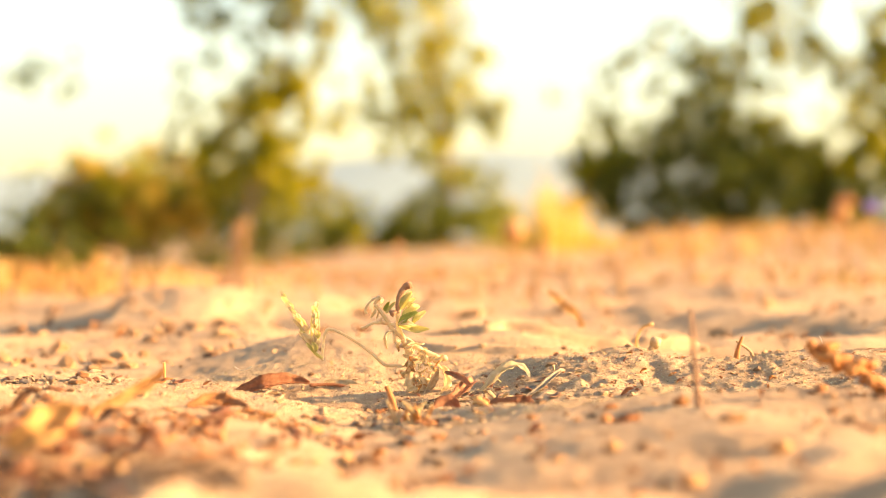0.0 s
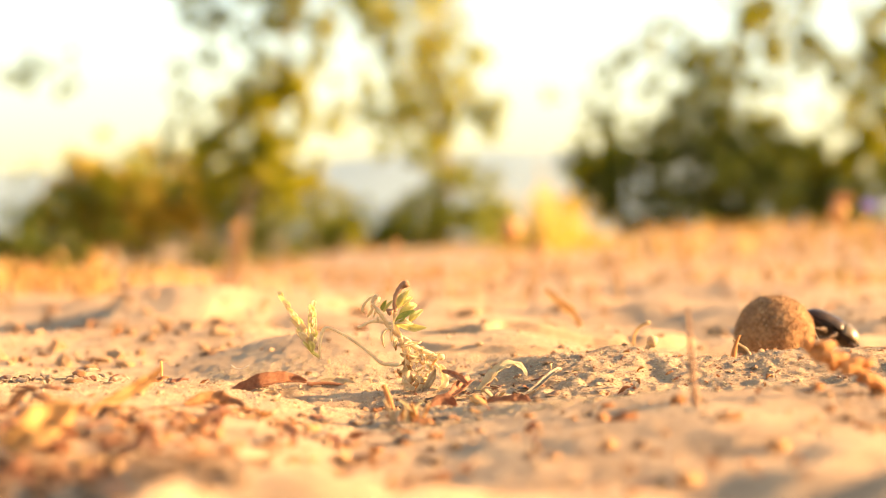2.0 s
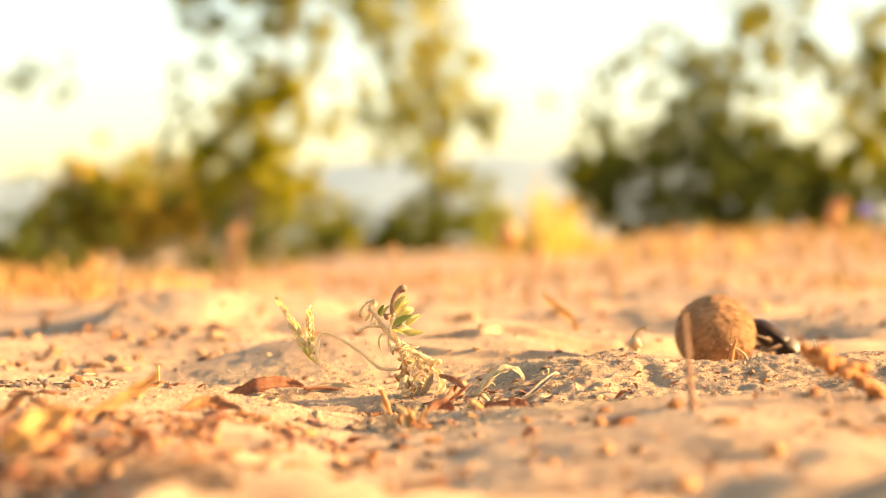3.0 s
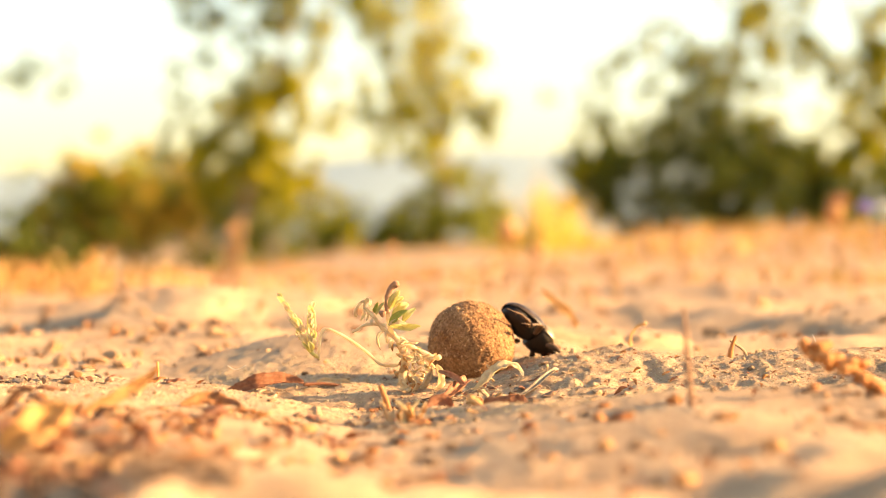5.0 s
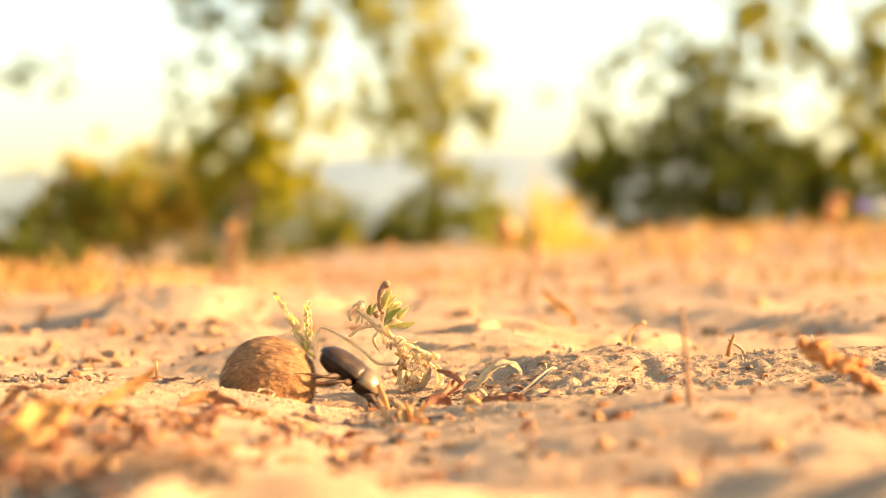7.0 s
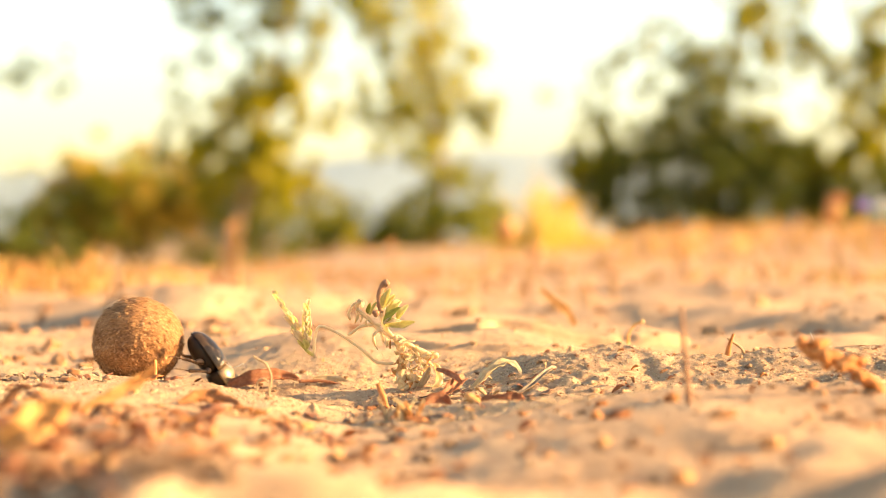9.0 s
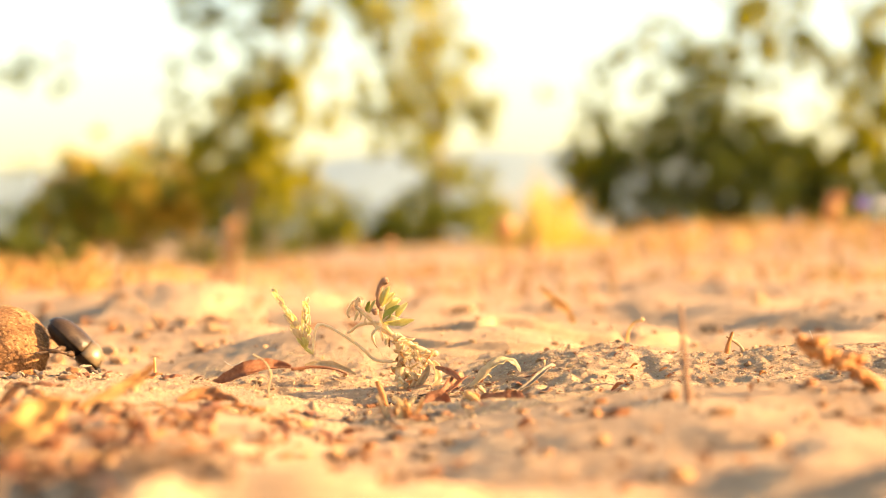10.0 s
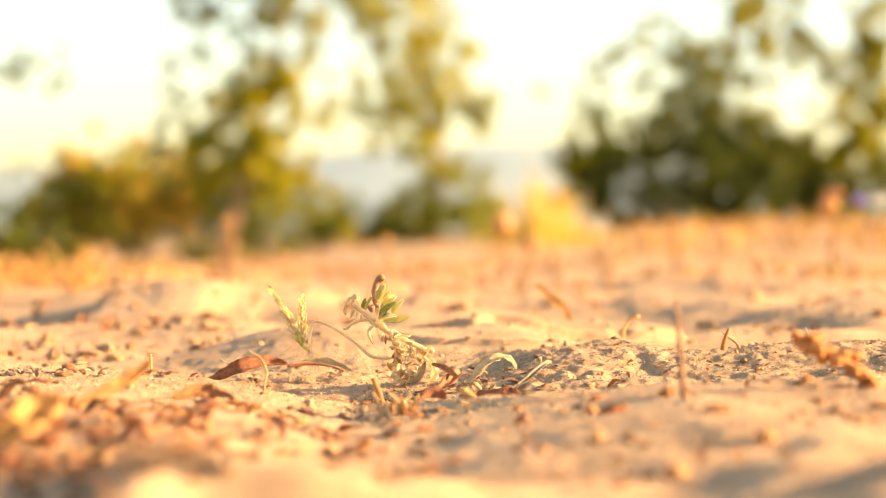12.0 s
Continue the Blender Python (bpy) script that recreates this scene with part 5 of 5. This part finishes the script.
litter(640, 66, (-0.65, 0.85, 0.95, 2.8), (0.003, 0.012), (ORANGE,), "field_litter", "scattered rusty dead leaves on the field", "leaf litter", "", None, 0.8, True)
litter(14, 59, (-0.17, -0.06, 0.44, 0.56), (0.004, 0.011), (DARK_BARK, DRY_LEAF, DRY_LEAF), "bark_scrap", "dark curled scrap of bark", "bark scrap", "bark scraps in front")
# dark scraps added to darken the same shaded corner further
litter(14, 67, (-0.15, -0.075, 0.33, 0.43), (0.006, 0.014), (DARK_BARK, DARK_BARK, DRY_LEAF), "bark_scrap", "dark curled scrap of bark", "bark scrap", "bark scraps in front")
litter(22, 57, (0.02, 0.25, 0.40, 0.56), (0.003, 0.008), (ORANGE, DRY_LEAF), "leaf_chip", "small rusty chip on the sandy lip", "leaf chip", "leaf chips in front")


litter(80, 74, (-0.16, 0.01, 0.46, 0.61), (0.004, 0.012), (DRY_LEAF, ORANGE, RUST_HUSK, GREY_BARK), "leaf_scrap", "flat reddish scrap of dead leaf", "leaf scrap", "flat leaf litter in front", None, 0.2, False, True)
litter(16, 71, (-0.20, -0.155, 0.672, 0.698), (0.006, 0.015), (GREY_BARK, GREY_BARK, DARK_BARK), "bark_flake", "weathered grey-brown bark flake on sand", "bark flake", "bark flakes on the sand", None, 0.1, False, True)
litter(12, 72, (-0.15, -0.10, 0.66, 0.69), (0.003, 0.009), (GREY_BARK, ORANGE, DRY_LEAF), "leaf_chip", "small brown chip on the sand rim", "leaf chip", "leaf chips on the sand", None, 0.3, False, True)
litter(40, 73, (-0.012, 0.05, 0.662, 0.705), (0.003, 0.009), (DRY_LEAF, GREY_BARK, BARKY, PALE_LEAF), "leaf_scrap", "curled dead leaf scrap in the hollow", "leaf scrap", "leaf scraps in the hollow", None, 0.35, False, True)


for k, (cx, cy, cr) in enumerate(((-0.0887, 0.452, 0.0026), (-0.0960, 0.446, 0.0022), (-0.0765, 0.432, 0.0030), (-0.0120, 0.430, 0.0020), (0.0640, 0.428, 0.0030),
                                  (0.0480, 0.470, 0.0022), (-0.0300, 0.500, 0.0024), (0.0920, 0.450, 0.0026), (0.0050, 0.520, 0.0018))):
    tagged(part("soil_clod", lump(bmesh.new(), (0, 0, 0), (cr * 1.15, cr, cr * 0.85), k + 3, 2, 0.35), ORANGE), "rounded orange clod of dry soil", "soil clod", "loose clods in front").location = on_ground(cx, cy, cr * 0.4)


def tuft(place, label):
    """A low tuft of upright, curled, rust-coloured leaves."""
    t = thing("dried_tuft", label, "dried plant", place)
    rnd = random.Random(29)
    for i in range(13):
        a, h = rnd.uniform(0, 2 * math.pi), rnd.uniform(0.003, 0.0095)
        b = Vector((rnd.uniform(-0.0055, 0.0055), rnd.uniform(-0.004, 0.004), -0.001))
        o = Vector((math.cos(a), math.sin(a), 0)) * h * 0.5
        bm = bmesh.new()
        blade(bm, spline([b, b + o * 0.4 + Vector((0, 0, h * 0.6)), b + o + Vector((0, 0, h))], 4), rnd.uniform(0.0012, 0.0026), (rnd.uniform(-1, 1), -0.7, 0.4), 0.4, 0.0001, 0.3)
        part("leaf", bm, (RUST_HUSK, STEM, BLEACHED)[i % 3], t)
    return t


tuft(on_ground(-0.0125, 0.604), "low tuft of curled rusty leaves")


def flower(place, label, mat, size, seed):
    t = thing("wild_flower", label, "flower", place)
    rnd = random.Random(seed)
    h = 0.105
    bm = bmesh.new()
    tube(bm, spline([Vector((0, 0, 0)), Vector((0.004, 0, h * 0.5)), Vector((0.0, 0, h))], 5), 0.0012, 0.001, 7)
    part("stalk", bm, YELLOW_GRASS, t)
    for i in range(9):
        a = 2 * math.pi * i / 9 + rnd.uniform(-.2, .2)
        d = Vector((math.cos(a), math.sin(a) * 0.6, math.sin(a) * 0.6 + 0.4)) * size
        bm = bmesh.new()
        small_leaf(bm, Vector((0, 0, h)), Vector((0, 0, h)) + d, size * 0.5, (0, -1, 0.4), 0.1)
        part("petal", bm, mat, t)
    return t


for fx, fy, lab, m, s, sd in ((0.57, 2.2, "violet wild flower at the field edge", PETAL_VIOLET, 0.012, 1),
                              (0.585, 2.15, "white wild flower at the field edge", PETAL_WHITE, 0.013, 2),
                              (0.535, 2.2, "faded rusty flower head", ORANGE, 0.016, 3)):
    p = on_ground(fx, fy)
    flower(p, lab, m, s, sd)


# ---- what moves ----
# seconds and place of the ball's centre
BALL = [
(0, 0.2567, 0.820, 0.0143), (0.4, 0.2436, 0.820, 0.0145), (0.7, 0.2271, 0.820, 0.0144), (0.8, 0.2201, 0.820, 0.0144),
(0.9, 0.2080, 0.820, 0.0149), (1.0, 0.2083, 0.820, 0.0149), (1.2, 0.2069, 0.820, 0.0151), (1.4, 0.1890, 0.815, 0.0203),
(1.6, 0.1754, 0.815, 0.0185), (1.8, 0.1627, 0.818, 0.0176), (2.0, 0.1655, 0.818, 0.0171), (2.2, 0.1639, 0.818, 0.0164),
(2.4, 0.1526, 0.818, 0.0170), (2.6, 0.1491, 0.818, 0.0173), (2.8, 0.1469, 0.818, 0.0172), (3.0, 0.1382, 0.820, 0.0199),
(3.1, 0.1302, 0.830, 0.0219), (3.2, 0.1271, 0.830, 0.0231), (3.6, 0.1116, 0.820, 0.0200), (4.0, 0.0892, 0.800, 0.0239),
(4.4, 0.0635, 0.785, 0.0284), (4.6, 0.0500, 0.775, 0.0291), (4.8, 0.0392, 0.770, 0.0267), (4.9, 0.0160, 0.765, 0.0173),
(5.0, 0.0162, 0.760, 0.0167), (5.1, 0.0121, 0.750, 0.0176), (5.2, 0.0122, 0.740, 0.0182), (5.3, 0.0109, 0.735, 0.0185),
(5.4, 0.0100, 0.712, 0.0205), (5.5, 0.0146, 0.680, 0.0192), (5.6, 0.0127, 0.680, 0.0192), (5.7, 0.0124, 0.680, 0.0188),
(5.8, 0.0118, 0.680, 0.0186), (5.9, 0.0030, 0.682, 0.0166), (6.0, -0.0038, 0.684, 0.0136), (6.1, -0.0106, 0.686, 0.0108),
(6.2, -0.0155, 0.690, 0.0107), (6.3, -0.0225, 0.690, 0.0088), (6.4, -0.0241, 0.690, 0.0098), (6.5, -0.0301, 0.690, 0.0082),
(6.6, -0.0418, 0.688, 0.0056), (6.7, -0.0548, 0.687, 0.0037), (6.8, -0.0592, 0.687, 0.0039), (6.9, -0.0626, 0.687, 0.0043),
(7.0, -0.0694, 0.687, 0.0044), (7.1, -0.0746, 0.687, 0.0053), (7.2, -0.0781, 0.687, 0.0058), (7.6, -0.0835, 0.690, 0.0080),
(8.0, -0.0932, 0.702, 0.0110), (8.4, -0.1085, 0.722, 0.0140), (8.8, -0.1239, 0.740, 0.0147), (8.9, -0.1283, 0.735, 0.0178),
(9.0, -0.1316, 0.735, 0.0188), (9.1, -0.1368, 0.735, 0.0200), (9.2, -0.1424, 0.735, 0.0199), (9.3, -0.1496, 0.735, 0.0196),
(9.4, -0.1526, 0.735, 0.0203), (9.5, -0.1649, 0.735, 0.0203), (9.6, -0.1719, 0.735, 0.0191), (9.8, -0.1866, 0.735, 0.0141),
(10.0, -0.1913, 0.735, 0.0137), (10.2, -0.2027, 0.735, 0.0136), (10.4, -0.2093, 0.735, 0.0136), (10.6, -0.2111, 0.735, 0.0136),
(10.8, -0.2250, 0.735, 0.0136), (11.0, -0.2450, 0.735, 0.0136), (11.5, -0.2650, 0.735, 0.0128), (12, -0.2850, 0.735, 0.0122),
]
# seconds, place of the body's middle, pitch, roll and swing
BEETLE = [
(0, 0.2937, 0.828, 0.0169, 30, 5, -6), (0.4, 0.2805, 0.828, 0.0171, 30, 5, -6), (0.7, 0.2638, 0.828, 0.0171, 30, 5, -6), (0.8, 0.2567, 0.828, 0.0170, 30, 5, -6),
(0.9, 0.2446, 0.828, 0.0175, 30, 5, -5), (1.0, 0.2449, 0.828, 0.0175, 30, 5, -5), (1.2, 0.2435, 0.828, 0.0177, 30, -12, -5), (1.4, 0.2251, 0.823, 0.0240, 30, -12, -5),
(1.6, 0.2111, 0.823, 0.0178, 30, -12, -5), (1.8, 0.1980, 0.826, 0.0173, 25, -12, -5), (2.0, 0.1967, 0.826, 0.0189, 31, -12, -5), (2.2, 0.1962, 0.826, 0.0175, 29, -12, -5),
(2.4, 0.1874, 0.826, 0.0173, 27, 5, -4), (2.6, 0.1846, 0.826, 0.0161, 27, 5, -4), (2.8, 0.1821, 0.826, 0.0158, 31, 5, -4), (3.0, 0.1705, 0.828, 0.0149, 38, -15, -4),
(3.1, 0.1635, 0.838, 0.0168, 44, -15, -4), (3.2, 0.1588, 0.838, 0.0176, 46, -15, -4), (3.6, 0.1429, 0.828, 0.0144, 46, -22, 2), (4.0, 0.1201, 0.808, 0.0149, 45, -24, 8),
(4.4, 0.0937, 0.793, 0.0176, 45, -22, 14), (4.6, 0.0803, 0.783, 0.0221, 45, -26, 17), (4.8, 0.0685, 0.778, 0.0270, 46, -29, 20), (4.9, 0.0418, 0.773, 0.0244, 37, -28, 18),
(5.0, 0.0432, 0.768, 0.0224, 44, -27, 17), (5.1, 0.0404, 0.758, 0.0219, 46, -26, 15), (5.2, 0.0392, 0.748, 0.0199, 47, -25, 14), (5.3, 0.0398, 0.743, 0.0197, 47, -22, 12),
(5.4, 0.0386, 0.728, 0.0235, 53, -27, 10), (5.5, 0.0443, 0.703, 0.0153, 53, -19, 28), (5.6, 0.0412, 0.697, 0.0173, 53, -19, 30), (5.7, 0.0387, 0.697, 0.0189, 52, -25, 28),
(5.8, 0.0387, 0.697, 0.0188, 50, -31, 24), (5.9, 0.0324, 0.697, 0.0216, 46, -35, 18), (6.0, 0.0291, 0.697, 0.0198, 45, -39, 8), (6.1, 0.0169, 0.697, 0.0201, 41, -39, 7),
(6.2, 0.0120, 0.697, 0.0144, 41, -39, 5), (6.3, 0.0059, 0.697, 0.0135, 39, -39, 4), (6.4, 0.0050, 0.695, 0.0130, 41, -36, 3), (6.5, 0.0020, 0.693, 0.0126, 39, -25, 3),
(6.6, -0.0072, 0.687, 0.0137, 40, -20, 3), (6.7, -0.0221, 0.687, 0.0078, 40, -15, 2), (6.8, -0.0250, 0.687, 0.0082, 40, -6, 2), (6.9, -0.0270, 0.687, 0.0084, 38, -3, 1),
(7.0, -0.0340, 0.687, 0.0080, 37, -1, 1), (7.1, -0.0395, 0.687, 0.0082, 38, 2, 0), (7.2, -0.0427, 0.687, 0.0080, 38, 4, 0), (7.6, -0.0500, 0.690, 0.0082, 40, 4, 4),
(8.0, -0.0605, 0.702, 0.0080, 41, 3, 7), (8.4, -0.0760, 0.722, 0.0075, 43, 2, 11), (8.8, -0.0910, 0.740, 0.0058, 52, 2, 15), (8.9, -0.0957, 0.735, 0.0073, 57, 0, 15),
(9.0, -0.0988, 0.735, 0.0081, 57, -2, 15), (9.1, -0.1027, 0.735, 0.0080, 58, -4, 15), (9.2, -0.1086, 0.735, 0.0085, 55, -6, 15), (9.3, -0.1156, 0.735, 0.0097, 54, -7, 15),
(9.4, -0.1180, 0.735, 0.0094, 52, -7, 15), (9.5, -0.1313, 0.735, 0.0155, 53, -8, 15), (9.6, -0.1399, 0.735, 0.0142, 53, -8, 15), (9.8, -0.1532, 0.735, 0.0165, 47, -2, 14),
(10.0, -0.1581, 0.735, 0.0154, 44, 4, 14), (10.2, -0.1733, 0.735, 0.0152, 46, 4, 13), (10.4, -0.1775, 0.735, 0.0141, 43, 5, 13), (10.6, -0.1806, 0.735, 0.0145, 46, 5, 12),
(10.8, -0.1880, 0.735, 0.0145, 45, 6, 11), (11.0, -0.2130, 0.735, 0.0137, 45, 6, 11), (11.5, -0.2330, 0.735, 0.0129, 45, 7, 9), (12, -0.2530, 0.735, 0.0124, 45, 8, 8),
]
# seconds, and lean in degrees of the weed's two shoots as the ball shoves past
SHOVE = [(0, 0, 0), (3.2, 0, 0), (4.6, 0, 0), (4.8, 1, 0), (4.9, 4, 0), (5.0, 6, -3), (5.2, 7, -4), (5.3, 7, -5), (5.4, 9, -8), (5.5, 8, -6), (5.8, 9, -7), (5.9, 12, -10),
         (6.0, 17, -14), (6.1, 19, -18), (6.2, 19, -20), (6.3, 19, -18), (6.4, 18, -14), (6.5, 17, -6), (6.6, 14, -3), (6.7, 13, -1), (6.8, 13, 0), (7.2, 13, 0), (12, 13, 0)]
LEAF_LIFT = [(0, 0, 0, 0), (7.3, 0, 0, 0), (8.0, -0.001, 0.0005, 1), (9.35, -0.001, 0.0005, 1), (9.45, -0.006, 0.004, -3), (9.55, -0.010, 0.0075, -6), (9.7, -0.007, 0.006, -5), (10.0, -0.004, 0.005, -4), (12, -0.004, 0.005, -4)]


def motions():
    rows, roll = [], 0.0
    for i, (t, x, y, z) in enumerate(BALL):
        if i:
            t0, x0, y0, z0 = BALL[i - 1]
            turn = -math.degrees((x0 - x) / 0.0199)
            steps = max(1, math.ceil(abs(turn) / 50))
            for k in range(1, steps + 1):
                u = k / steps
                rows.append((t0 + (t - t0) * u, pose(x0 + (x - x0) * u, y0 + (y - y0) * u, z0 + (z - z0) * u, 12 * math.sin(roll / 90), roll + turn * u, 8)))
            roll += turn
        else:
            rows.append((t, pose(x, y, z, 0, 0, 8)))
    walk(the_ball, rows)
    walk(the_beetle, [(t, pose(x, y, z, lean, pitch, swing)) for t, x, y, z, pitch, lean, swing in BEETLE])
    for (kind, s), (leg, joint) in the_legs.items():
        phase = {"front": 0.0, "middle": 2.1, "hind": 4.0}[kind] + (math.pi if s > 0 else 0)
        reach = {"front": 16, "middle": 15, "hind": 10}[kind]
        steps = []
        for t, x, *_ in BEETLE:
            a = math.sin(x / 0.0042 + phase)
            b = math.cos(x / 0.0042 + phase)
            steps.append((t, pose(*joint, s * 5 * b, reach * a, s * 6 * a)))
        walk(leg, steps)
    walk(upper_shoot, [(t, pose(*SHOOT_AT, 0, -a * 0.9, 0)) for t, a, b in SHOVE])
    walk(side_shoot, [(t, Matrix.Translation(ARM_AT + Vector((-b * 0.00032, -b * 0.0008, b * 0.00012)))) for t, a, b in SHOVE])
    for hook in (hook_a, hook_b):
        walk(hook, [(t, Matrix.Translation(hook.location) @ pose(0, 0, 0, a, 0, 0)) for t, a in ((0, -80), (7.3, -80), (7.9, -40), (8.5, 0), (12, 0))])
    h = seed_husk.location.copy()
    walk(seed_husk, [(t, pose(h.x + dx, h.y, h.z + dz, 0, turn, 0)) for t, dx, dz, turn in
                     ((0, 0, 0, 0), (2.6, 0, 0, 0), (2.8, -0.001, 0, -20), (3.2, -0.006, 0.001, -60), (3.7, -0.02, 0.0015, -130), (4.3, -0.0325, 0.0012, -200), (12, -0.0325, 0.0012, -200))])
    walk(pale_leaf, [(t, Matrix.Translation(pale_leaf.location) @ pose(0, 0, dz, 0, a, 0)) for t, dz, a in
                     ((0, 0, 0), (5.3, 0, 0), (5.5, -0.0015, 9), (5.8, -0.001, 6), (5.9, 0, 0), (6.0, 0.002, -14), (6.15, 0.0005, -4), (6.3, 0, 0), (12, 0, 0))])
    walk(long_leaf, [(t, Matrix.Translation(long_leaf.location) @ pose(dx, 0, dz, 0, a, 0)) for t, dx, dz, a in LEAF_LIFT])


motions()
